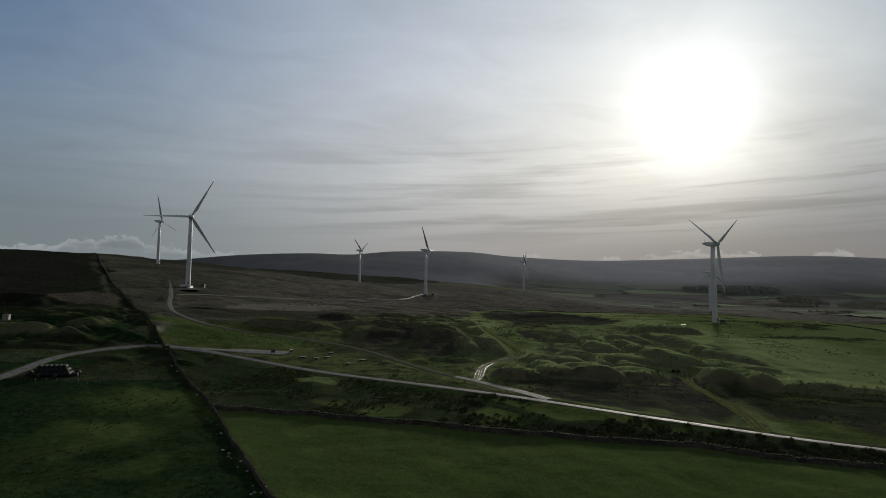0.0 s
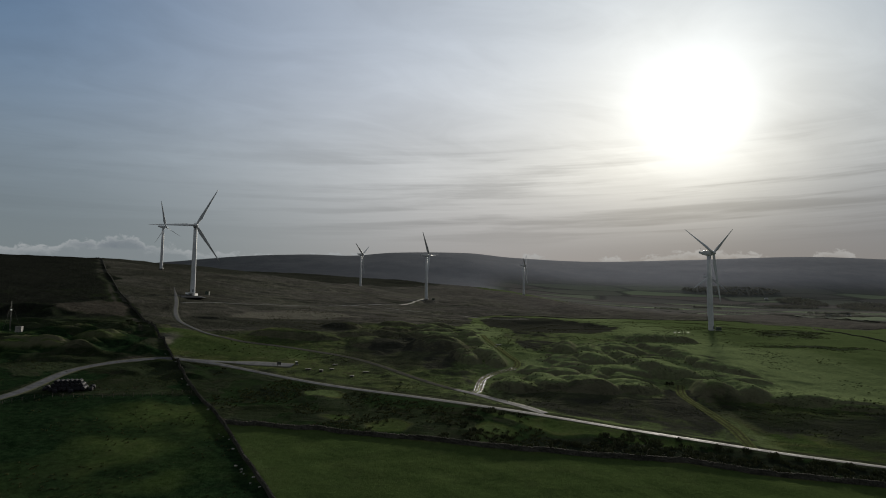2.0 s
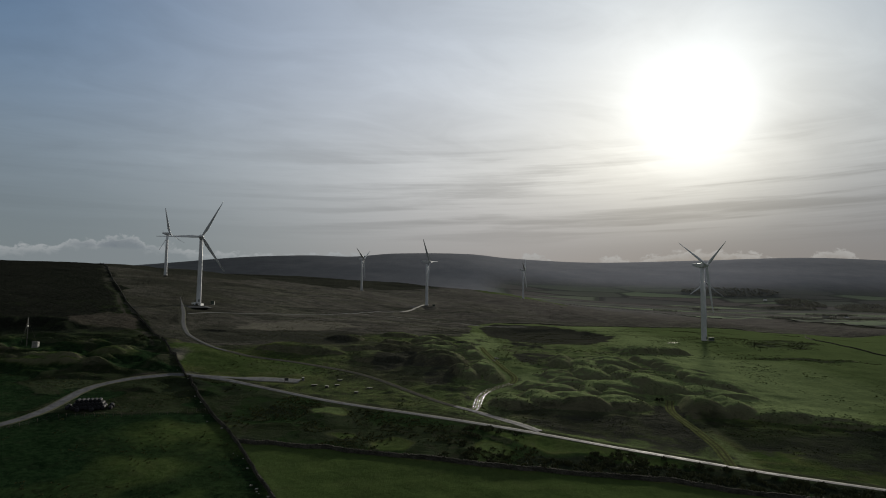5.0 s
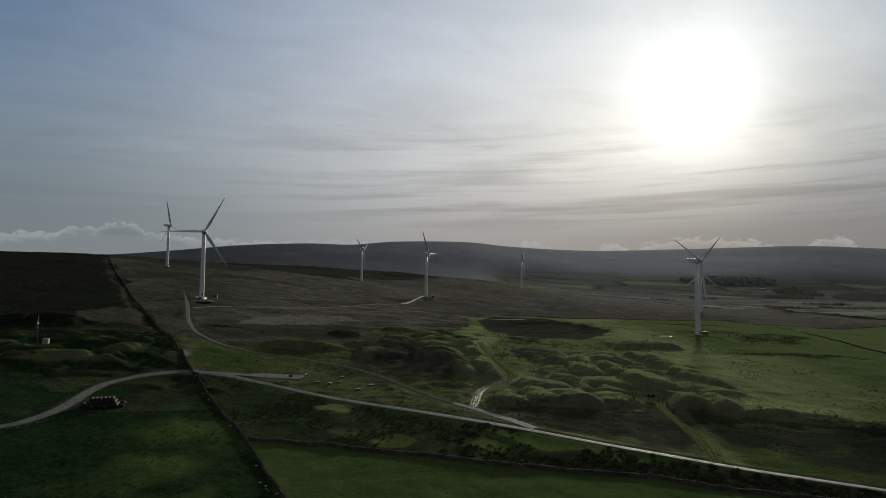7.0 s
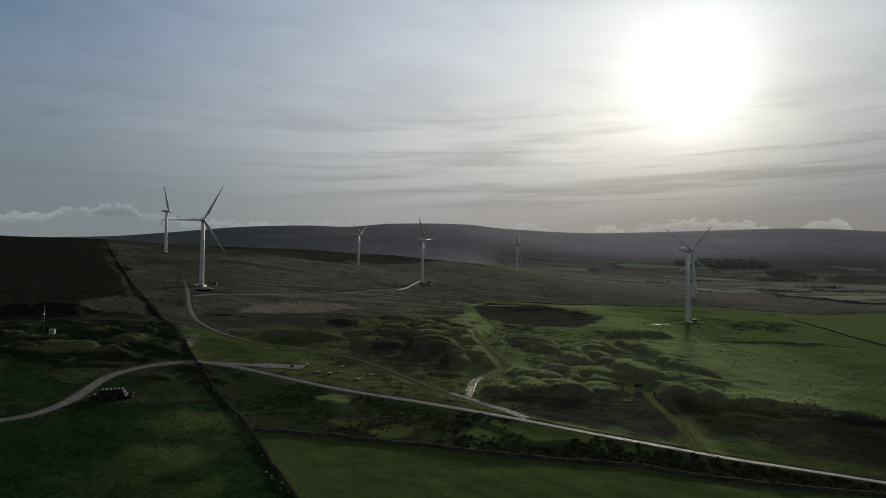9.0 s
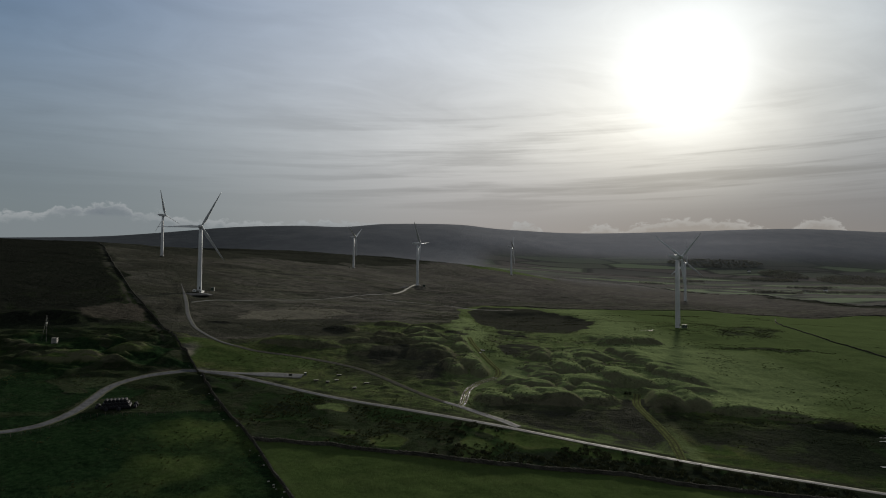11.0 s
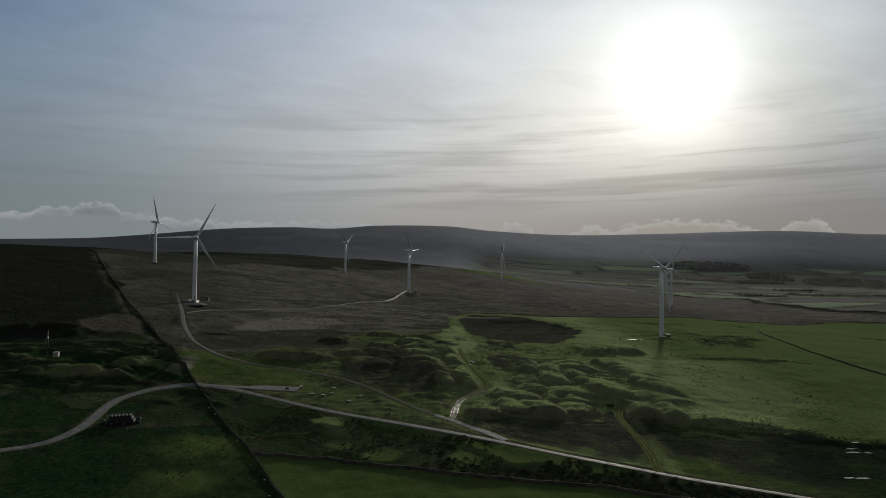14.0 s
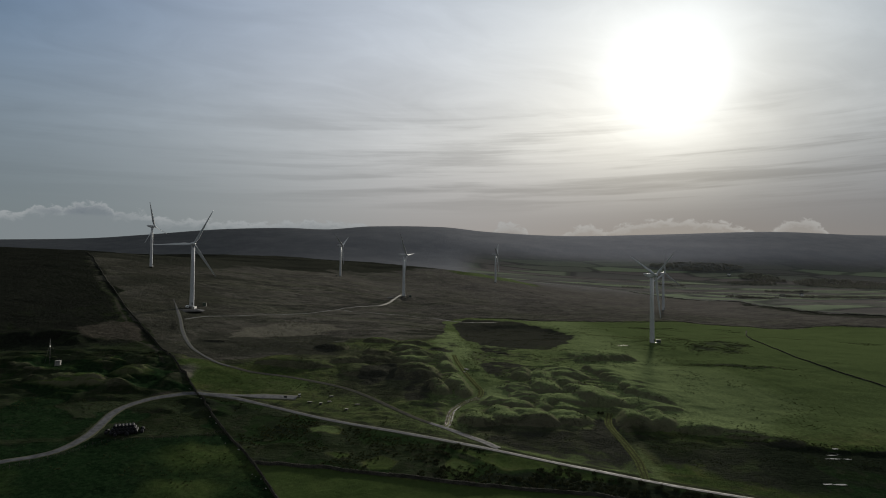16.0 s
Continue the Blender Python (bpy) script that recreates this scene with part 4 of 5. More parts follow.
def circle(r, z, n=28, cx=0.0, cy=0.0):
    return [(cx + r * math.cos(2 * math.pi * k / n), cy + r * math.sin(2 * math.pi * k / n), z) for k in range(n)]


def box(bm, sx, sy, sz, x=0.0, y=0.0, z=0.0, bevel=0.0):
    """A box of that size whose base centre is at x, y, z."""
    made = bmesh.ops.create_cube(bm, size=1.0, matrix=Matrix.Translation((x, y, z + sz / 2)) @ Matrix.Diagonal((sx, sy, sz, 1)))
    if bevel:
        edges = list({e for v in made["verts"] for e in v.link_edges})
        bmesh.ops.bevel(bm, geom=edges, offset=bevel, segments=2, affect="EDGES", profile=0.5)
    return bm


def blade_mesh(sense=1):
    """One blade along +z, chord in x, thickness in y."""
    bm = bmesh.new()
    sections = []
    for r, chord, thick, twist, shift in ((0.9, 1.7, 1.7, 0, 0), (2.2, 1.7, 1.65, 0, 0), (4.5, 2.3, 1.25, 14, -0.15), (7.5, 3.0, 0.85, 12, -0.35), (12, 2.55, 0.6, 9, -0.3),
                                          (18, 2.0, 0.42, 6, -0.22), (25, 1.45, 0.28, 3, -0.15), (31, 1.0, 0.17, 1, -0.1), (34.2, 0.6, 0.09, 0, -0.06), (35, 0.15, 0.04, 0, 0.0)):
        ring = []
        for k in range(14):
            a = 2 * math.pi * k / 14
            round_ = 1.0 if r < 3 else 0.0
            taper = 1.0 if round_ else (0.55 + 0.45 * math.cos(a))
            px, py = math.cos(a) * chord * 0.5 + shift, math.sin(a) * thick / 2 * taper
            c, s = math.cos(radians(sense * twist)), math.sin(radians(sense * twist))
            ring.append((px * c - py * s, px * s + py * c, r))
        sections.append(ring)
    return rings(bm, sections)


HUB = 55.0


def turbine():
    thing = new("wind_turbine")
    bm = bmesh.new()
    part("foundation", rings(bmesh.new(), [circle(2.6, -1.5, 36), circle(2.6, 0.12, 36)]), CONCRETE, thing)
    rings(bm, [circle(1.98, -0.5, 36), circle(1.95, 0.6, 36), circle(1.78, 18, 36), circle(1.6, 36, 36), circle(1.42, 53.3, 36)])
    tower = part("tower", bm, PAINT, thing, "tapered pale grey steel tower")
    for z, r in ((18, 1.79), (36, 1.61)):
        part("flange", rings(bmesh.new(), [circle(r + 0.02, z - 0.12, 36), circle(r + 0.06, z - 0.1, 36), circle(r + 0.06, z + 0.1, 36), circle(r + 0.02, z + 0.12, 36)]), PAINT, tower)
    part("door", box(bmesh.new(), 0.12, 0.9, 2.1, 1.98, 0, 1.2, 0.04), DARK, tower, "dark tower door")
    for k in range(4):
        part("step", box(bmesh.new(), 0.3, 1.1, 0.12, 3.3 - k * 0.3, 0, 0.1 + k * 0.28), STEEL, tower)
    # nacelle, rotor towards +x
    bm = bmesh.new()
    sections = []
    for x, w, low, high in ((-7.4, 1.9, 1.2, 1.75), (-7.2, 2.5, 0.5, 1.95), (-4.5, 3.2, -0.7, 2.0), (-1.5, 3.4, -1.65, 2.0), (1.0, 3.4, -1.75, 1.95), (2.1, 3.0, -1.5, 1.7), (2.4, 2.5, -1.25, 1.35)):
        ring = []
        for k in range(24):
            a = 2 * math.pi * k / 24
            c, s = math.cos(a), math.sin(a)
            n = 0.42
            ring.append((x, math.copysign(abs(c) ** n, c) * w / 2, (low + high) / 2 + math.copysign(abs(s) ** n, s) * (high - low) / 2))
        sections.append(ring)
    rings(bm, sections)
    nacelle = part("nacelle", bm, PAINT, thing, "boxy white nacelle with upswept tail")
    nacelle.location = (0, 0, HUB)
    part("wind_vane", rings(bmesh.new(), [circle(0.06, 1.9, 8, -6.3), circle(0.05, 3.9, 8, -6.3), circle(0.16, 4.0, 8, -6.3), circle(0.16, 4.15, 8, -6.3)]), DARK, nacelle)
    part("roof_hatch", box(bmesh.new(), 1.6, 1.2, 0.18, -2.2, 0, 1.95, 0.04), PAINT, nacelle)
    bm = bmesh.new()
    rings(bm, [[(2.3 + d, r * math.cos(2 * math.pi * k / 24), r * math.sin(2 * math.pi * k / 24)) for k in range(24)] for d, r in ((0, 1.15), (0.2, 1.45), (1.5, 1.5), (2.3, 1.2), (2.9, 0.7), (3.15, 0.1))])
    hub = part("hub", bm, PAINT, thing, "rounded white spinner")
    hub.location = (0, 0, HUB + 0.1)
    return thing, hub


def blades_on(thing, spin, pitch):
    """Three blades round the hub, the disc leaning back a little, the first one spin degrees off upright."""
    for k in range(3):
        ob = new("blade", BLADES[pitch > 0])
        ob.parent = thing
        # rotor plane is y, z; local chord lies across the disc
        ob.matrix_local = Matrix.Translation((3.6, 0, HUB + 0.1)) @ Matrix.Rotation(radians(-4), 4, "Y") @ Matrix.Rotation(-radians(spin + 120 * k), 4, "X") @ Matrix.Rotation(radians(pitch), 4, "Z")


CONCRETE = spotted("concrete", (0.12, 0.12, 0.115), (0.22, 0.217, 0.205), 1.5, 0.85)
DARK = spotted("dark_paint", (0.03, 0.035, 0.035), (0.06, 0.065, 0.06), 2.0, 0.6)
STEEL = spotted("galvanised_steel", (0.3, 0.31, 0.32), (0.45, 0.46, 0.47), 3.0, 0.45, metal=0.9)
BLADES = []
for sense in (-1, 1):
    _bm = blade_mesh(sense)
    BLADES.append(bpy.data.meshes.new("blade"))
    _bm.to_mesh(BLADES[-1])
    _bm.free()
    BLADES[-1].materials.append(PAINT)

# x, y, compass bearing that the rotor faces, spin, pitch of the blades
TURBINES = (
    (-202.7, 487.5, 152, 27, -46), (-372, 797, 99, -15, 14), (-145, 1066, 106, -60, 14), (-21.5, 770.6, 108, -36, 14),
    (154, 1164.5, 104, 50, 14), (190.2, 429.5, 146, 55, -66), (363.2, 833, 158, 2, -60),
)
FOOT = (54.0, 91.5, 79.8, 54.7, 69.4, 30.1, 33.6)
for (tx, ty, facing, spin, pitch), foot in zip(TURBINES, FOOT):
    thing, hub = turbine()
    blades_on(thing, spin, pitch)
    thing.matrix_basis = pose(tx, ty, foot, 0, 0, 90 - facing)
    tagged(thing, "white three-bladed wind turbine on a tapered steel tower", "wind turbine", "turbines of the wind farm")

# ---- walls and fences ----
def stone_wall(name, line, height, label, reach=1e9):
    """A dry stone wall: a battered, uneven body under a row of upright coping stones."""
    rng = random.Random(len(line))
    p = np.array(line)
    t = np.gradient(p, axis=0)
    t /= np.linalg.norm(t, axis=1)[:, None]
    side = np.stack([t[:, 1], -t[:, 0]], 1)
    z = land_height(p[:, 0], p[:, 1])
    profile = ((-0.36, -0.6), (-0.35, 0.0), (-0.3, 0.4), (-0.25, 0.75), (-0.2, 1.0), (0.2, 1.0), (0.25, 0.75), (0.3, 0.4), (0.35, 0.0), (0.36, -0.6))
    thing = tagged(new(name), label, "stone wall")
    bm = bmesh.new()
    sections = []
    for k in range(len(p)):
        sag = height * (0.9 + 0.22 * (rng.random() - 0.4))
        sections.append([(p[k, 0] + side[k, 0] * (a + rng.uniform(-0.1, 0.1)), p[k, 1] + side[k, 1] * (a + rng.uniform(-0.1, 0.1)),
                          z[k] + (b * sag if b > 0 else b) + rng.uniform(-0.11, 0.11)) for a, b in profile])
    rings(bm, sections, smooth_faces=False)
    part("wall_body", bm, STONE, thing)
    verts, faces = [], []
    for k in range(len(p) - 1):
        if p[k, 1] > reach:
            continue
        run = float(np.linalg.norm(p[k + 1] - p[k]))
        for j in range(int(run / 0.42)):
            if rng.random() < 0.06:
                continue
            f = (j + 0.5) * 0.42 / run
            c, zc = p[k] * (1 - f) + p[k + 1] * f, z[k] * (1 - f) + z[k + 1] * f + height * 0.86
            w, d, h = rng.uniform(0.1, 0.2), rng.uniform(0.2, 0.32), rng.uniform(0.16, 0.32)
            lean = rng.uniform(-0.08, 0.08)
            n = len(verts)
            for dz in (0, h):
                for a, b in ((-w, -d), (w, -d), (w, d), (-w, d)):
                    s = 1.0 if dz == 0 else rng.uniform(0.55, 0.9)
                    q = c + t[k] * (a * s + lean * dz) + side[k] * b * s
                    verts.append((q[0], q[1], zc + dz))
            faces += [(n, n + 1, n + 5, n + 4), (n + 1, n + 2, n + 6, n + 5), (n + 2, n + 3, n + 7, n + 6), (n + 3, n, n + 4, n + 7), (n + 4, n + 5, n + 6, n + 7)]
    if verts:
        mesh = bpy.data.meshes.new("coping")
        mesh.from_pydata(verts, [], faces)
        mesh.materials.append(STONE)
        ob = new("coping", mesh)
        ob.parent = thing
        tagged(ob, "row of upright coping stones", kind="stuff")
    return thing


stone_wall("dry_stone_wall", curve(WALL_A, 1.2), 1.0, "long dark dry stone wall climbing to the skyline", 420)
stone_wall("dry_stone_wall", curve(WALL_B, 1.0), 1.2, "dry stone wall along the top of the smooth green field")
stone_wall("dry_stone_wall", curve([(340, 560), (300.6, 483.7), (282, 410), (277.8, 366.6), (281.1, 342.6), (286, 316.3), (296, 280), (310, 240)], 1.5), 0.55, "tumbledown dark dry stone wall between rough pastures", 520)
stone_wall("dry_stone_wall", curve([(60, 606), (91, 607), (175, 592), (246, 606), (318, 627), (423, 642), (700, 650), (1000, 690)], 3.0), 0.5, "far stone wall between green pasture and brown moor", 0)
stone_wall("dry_stone_wall", curve([(628, 1740), (633, 1464), (640, 1260), (633, 1074), (630, 914), (697, 836), (860, 790)], 4.0), 1.3, "dark wall where the moor meets the valley fields", 0)


def fence(points, label):
    line = curve(points, 2.6)
    thing = tagged(new("wire_fence"), label, "fence")
    zs = land_height(line[:, 0], line[:, 1])
    mesh = bpy.data.meshes.new("post")
    bm = bmesh.new()
    rings(bm, [circle(0.07, -0.4, 8), circle(0.07, 1.15, 8), circle(0.03, 1.25, 8)])
    bm.to_mesh(mesh)
    bm.free()
    mesh.materials.append(TIMBER)
    for (x, y), z in zip(line, zs):
        ob = new("post", mesh)
        ob.parent = thing
        ob.location = (x, y, z)
    for h in (0.45, 0.8, 1.1):
        bm = bmesh.new()
        rings(bm, [[(x, y + 0.08 + 0.012 * math.cos(a), z + h + 0.012 * math.sin(a)) for a in (0, 2.1, 4.2)] for (x, y), z in zip(line, zs)])
        part("wire", bm, DARK, thing)
    return thing


TIMBER = spotted("weathered_timber", (0.03, 0.026, 0.021), (0.08, 0.07, 0.056), 8.0, 0.85)
fence([(-150, 160), (-141, 168), (-134, 177), (-128, 187), (-110, 193), (-96, 197), (-86, 205)], "post and wire fence round the sheep pasture")

# ---- things by the lane ----
WRAP = spotted("black_wrap", (0.012, 0.012, 0.014), (0.03, 0.03, 0.034), 2.0, 0.6, gloss=0.06, bump=0.6, distance=0.05)
PALE = spotted("pale_stone", (0.12, 0.12, 0.11), (0.23, 0.225, 0.21), 2.5, 0.8)
WHITE = spotted("white_paint", (0.6, 0.6, 0.6), (0.8, 0.8, 0.79), 1.5, 0.4, gloss=0.5, bump=0.05)
GREEN = spotted("green_paint", (0.02, 0.035, 0.025), (0.035, 0.055, 0.04), 1.5, 0.5)
GLASS = spotted("dark_glass", (0.015, 0.018, 0.02), (0.025, 0.028, 0.03), 1.0, 0.08, gloss=0.8, bump=0.0)
RUBBER = spotted("rubber", (0.015, 0.015, 0.015), (0.03, 0.03, 0.03), 5.0, 0.85)


def wrapped_bale():
    """A round bale lying on its side along x, wrapped in plastic, sagging under its weight."""
    thing = new("wrapped_bale")
    bm = bmesh.new()
    sections = []
    for x, r in ((-0.6, 0.2), (-0.6, 0.5), (-0.56, 0.6), (-0.3, 0.66), (0, 0.65), (0.3, 0.66), (0.56, 0.6), (0.6, 0.5), (0.6, 0.2)):
        sections.append([(x, r * math.cos(a) * 1.03, max(-0.6, r * math.sin(a)) + 0.6) for a in (2 * math.pi * k / 18 for k in range(18))])
    rings(bm, sections)
    part("wrapping", bm, WRAP, thing)
    part("film_tail", box(bmesh.new(), 0.25, 0.5, 0.02, 0.45, 0.1, 1.24, 0.008), WRAP, thing)
    return tagged(thing, "round silage bale wrapped in shiny black plastic", "bale", "stack of black bales")


first = wrapped_bale()
rng = random.Random(5)
bx, by, turn = -125.0, 199.5, radians(20)
for layer, (wide, deep) in enumerate(((8, 5), (7, 4), (6, 3))):
    for i in range(wide):
        for j in range(deep):
            u, v = (i - (wide - 1) / 2) * 1.34 + rng.uniform(-0.06, 0.06), (j - (deep - 1) / 2) * 1.28 + rng.uniform(-0.06, 0.06)
            x, y = bx + u * math.cos(turn) - v * math.sin(turn), by + u * math.sin(turn) + v * math.cos(turn)
            m = pose(x, y, settle(bx, by) - 0.1 + layer * 1.08, 0, 0, math.degrees(turn) + 90 + rng.uniform(-9, 9))
            if (layer, i, j) == (0, 0, 0):
                first.matrix_basis = m
            else:
                copy_thing(first, m)


# loose ones round the stack
for u, v, spin in ((-6.6, -1.0, 30), (-6.4, 1.4, 75), (6.9, -1.6, 10), (7.2, 0.6, 120), (6.8, 2.3, 60), (-3.0, -4.2, 100), (1.5, -4.3, 80)):
    x, y = bx + u * math.cos(turn) - v * math.sin(turn), by + u * math.sin(turn) + v * math.cos(turn)
    copy_thing(first, pose(x, y, settle(x, y) - 0.08, 0, 0, spin))


def kiosk(x, y, turn, size, mat, roof, label, name="equipment_cabinet", category="cabinet"):
    """A small boxy housing with a lid, a plinth, doors and handles."""
    sx, sy, sz = size
    thing = tagged(new(name), label, category)
    part("plinth", box(bmesh.new(), sx + 0.3, sy + 0.3, 0.9, 0, 0, -0.7, 0.03), CONCRETE, thing)
    body = part("body", box(bmesh.new(), sx, sy, sz, 0, 0, 0.2, 0.03), mat, thing)
    part("roof", box(bmesh.new(), sx + 0.24, sy + 0.24, 0.14, 0, 0, sz + 0.2, 0.04), roof, thing)
    for s in (-1, 1):
        door = part("door", box(bmesh.new(), sx * 0.44, 0.05, sz * 0.86, s * sx * 0.235, -sy / 2 - 0.015, 0.2 + sz * 0.06, 0.01), mat, thing)
        part("handle", box(bmesh.new(), 0.05, 0.06, 0.22, s * sx * 0.06, -sy / 2 - 0.06, 0.2 + sz * 0.45, 0.01), STEEL, door)
    part("vent", box(bmesh.new(), 0.04, sy * 0.5, sz * 0.2, sx / 2 + 0.01, 0, 0.2 + sz * 0.65, 0.01), DARK, body)
    thing.matrix_basis = pose(x, y, settle(x, y), 0, 0, turn)
    return thing


kiosk(-197.5, 505, 8, (3.0, 2.4, 2.6), GREEN, GREEN, "dark green transformer cabinet beside the turbine")
kiosk(195.0, 428.5, -10, (3.4, 2.4, 2.0), GREEN, CONCRETE, "transformer cabinet with pale roof at the tower foot")
kiosk(-12.5, 771, 5, (3.0, 2.4, 2.2), GREEN, GREEN, "dark green transformer cabinet beside a far turbine")
kiosk(-152, 1066, 5, (3.0, 2.4, 2.2), GREEN, GREEN, "small dark cabinet by a distant turbine")
kiosk(-203, 287, 12, (2.6, 2.2, 2.3), CONCRETE, CONCRETE, "small pale grey equipment hut on the moor", "equipment_hut", "hut")


def lattice_mast(x, y, height):
    thing = tagged(new("radio_mast"), "thin guyed steel mast beside a pale hut", "mast")
    z = settle(x, y)
    for k in range(3):
        a = 2 * math.pi * k / 3
        part("leg", rings(bmesh.new(), [circle(0.045, -0.3, 8, 0.22 * math.cos(a), 0.22 * math.sin(a)), circle(0.035, height, 8, 0.16 * math.cos(a), 0.16 * math.sin(a))]), DARK, thing)
    bm = bmesh.new()
    steps = int(height / 0.8)
    for i in range(steps):
        for k in range(3):
            a, b = 2 * math.pi * k / 3, 2 * math.pi * (k + 1) / 3
            pa = Vector((0.2 * math.cos(a), 0.2 * math.sin(a), i * 0.8))
            pb = Vector((0.2 * math.cos(b), 0.2 * math.sin(b), i * 0.8 + 0.8))
            o = Vector((0.02, 0.02, 0))
            rings(bm, [[pa - o, pa + o, pa + Vector((0, 0, 0.04))], [pb - o, pb + o, pb + Vector((0, 0, 0.04))]])
    part("bracing", bm, DARK, thing)
    part("sensor", box(bmesh.new(), 0.5, 0.5, 0.6, 0, 0, height * 0.68, 0.08), WHITE, thing, "white sensor housing")
    for k in range(3):
        a = 2 * math.pi * k / 3 + 0.5
        top, foot = Vector((0, 0, height * 0.9)), Vector((5 * math.cos(a), 5 * math.sin(a), -0.4))
        o = Vector((0.015, 0.015, 0))
        part("guy_wire", rings(bmesh.new(), [[top - o, top + o, top + Vector((0, 0, 0.03))], [foot - o, foot + o, foot + Vector((0, 0, 0.03))]]), DARK, thing)
    thing.matrix_basis = pose(x, y, z)


lattice_mast(-208.5, 288.5, 14.5)


def van(x, y, turn, label):
    """A panel van facing -y."""
    thing = tagged(new("van"), label, "van", "parked vans")
    bm = bmesh.new()
    outline = ((-2.6, 0.35), (-2.62, 0.95), (-2.35, 1.1), (-1.75, 1.95), (-1.5, 2.1), (2.5, 2.1), (2.6, 1.9), (2.6, 0.35))
    rings(bm, [[(w, a, b) for a, b in outline] for w in (-0.95, -0.9, 0.9, 0.95)], smooth_faces=False)
    body = part("body", bm, WHITE, thing)
    bm = bmesh.new()
    rings(bm, [[(-0.82, -2.3, 1.16), (0.82, -2.3, 1.16), (0.76, -1.8, 1.92), (-0.76, -1.8, 1.92)], [(-0.82, -2.33, 1.18), (0.82, -2.33, 1.18), (0.76, -1.83, 1.94), (-0.76, -1.83, 1.94)]], smooth_faces=False)
    part("windscreen", bm, GLASS, body)
    for s in (-1, 1):
        part("side_window", box(bmesh.new(), 0.03, 0.9, 0.55, s * 0.955, -1.2, 1.3, 0.01), GLASS, body)
        part("headlight", box(bmesh.new(), 0.3, 0.06, 0.2, s * 0.68, -2.62, 0.75, 0.02), GLASS, body)
        for wy in (-1.7, 1.65):
            wheel = part("wheel", rings(bmesh.new(), [[(s * d, wy + r * math.cos(a), 0.34 + r * math.sin(a)) for a in (2 * math.pi * k / 16 for k in range(16))] for d, r in ((0.74, 0.2), (0.74, 0.34), (0.95, 0.34), (0.97, 0.24))]), RUBBER, thing)
            part("rim", rings(bmesh.new(), [[(s * d, wy + r * math.cos(a), 0.34 + r * math.sin(a)) for a in (2 * math.pi * k / 12 for k in range(12))] for d, r in ((0.95, 0.22), (0.985, 0.18))]), STEEL, wheel)
    part("bumper", box(bmesh.new(), 1.8, 0.16, 0.22, 0, -2.66, 0.36, 0.05), RUBBER, thing)
    thing.matrix_basis = pose(x, y, settle(x, y) + 0.02, 0, 0, turn)


van(-204.9, 482.9, 8, "white panel van parked at the foot of a turbine")
van(-199.0, 483.4, -6, "white panel van parked close beside the tower")


def slab_block(x, y, size, turn, label):
    thing = tagged(new("stone_block"), label, "stone block", "pale blocks on the grass")
    sx, sy, sz = size
    rng = random.Random(int(x * 10))
    bm = bmesh.new()
    rings(bm, [[(a * sx / 2 * k + rng.uniform(-0.05, 0.05), b * sy / 2 * k + rng.uniform(-0.05, 0.05), z) for a, b in ((-1, -1), (0, -1.1), (1, -1), (1.08, 0), (1, 1), (0, 1.1), (-1, 1), (-1.08, 0))]
               for z, k in ((-0.3, 0.8), (0.1, 0.85), (sz * 0.7, 0.82))], smooth_faces=False)
    part("base", bm, STONE, thing)
    bm = bmesh.new()
    rings(bm, [[(a * sx / 2 * k + rng.uniform(-0.06, 0.06), b * sy / 2 * k + rng.uniform(-0.06, 0.06), z) for a, b in ((-1, -1), (0, -1.05), (1, -1), (1.05, 0), (1, 1), (0, 1.05), (-1, 1), (-1.05, 0))]
               for z, k in ((sz * 0.7, 0.98), (sz * 0.75, 1.02), (sz * 0.95, 1.0), (sz, 0.9))], smooth_faces=False)
    part("slab", bm, PALE, thing, "pale weathered slab")
    thing.matrix_basis = pose(x, y, settle(x, y), 0, rng.uniform(-3, 3), turn)


for x, y, size, turn in ((-56.2, 250.4, (2.4, 1.1, 0.45), 10), (-50.3, 247.8, (1.5, 1.2, 0.9), 0), (-46.5, 251.5, (1.9, 1.0, 0.5), 15), (-46.5, 259, (2.2, 1.0, 0.5), 25), (-36.5, 240.6, (1.6, 1.1, 0.7), -5), (-31.8, 248, (2.4, 1.0, 0.45), 5)):
    slab_block(x, y, size, turn, "low block with a pale slab top lying on rough grass")


def notice_board(x, y, turn):
    thing = tagged(new("notice_board"), "dark-backed board on two timber posts by the lay-by", "sign")
    for s in (-1, 1):
        part("post", box(bmesh.new(), 0.14, 0.14, 2.2, s * 0.7, 0, -0.4, 0.02), TIMBER, thing)
    board = part("board", box(bmesh.new(), 1.7, 0.08, 1.1, 0, 0, 0.8, 0.02), DARK, thing)
    part("roof", box(bmesh.new(), 2.0, 0.5, 0.08, 0, 0, 1.9, 0.02), TIMBER, board)
    thing.matrix_basis = pose(x, y, settle(x, y), 0, 0, turn)


notice_board(-69.2, 253.6, 10)
kiosk(-63, 258.5, 25, (0.9, 0.8, 0.9), DARK, WHITE, "low dark bin with a white lid by the lay-by", "litter_bin", "bin")

# ---- rushes, gorse and trees ----
RUSH = spotted("rushes", (0.022, 0.026, 0.014), (0.046, 0.051, 0.024), 1.2, 1.0, gloss=0.05, bump=0.2)
TUFT = spotted("tussock", (0.03, 0.034, 0.016), (0.06, 0.064, 0.03), 1.2, 1.0, gloss=0.0, bump=0.2)
BUSH = spotted("gorse", (0.014, 0.018, 0.008), (0.032, 0.038, 0.016), 0.8, 1.0, gloss=0.05, bump=0.3)


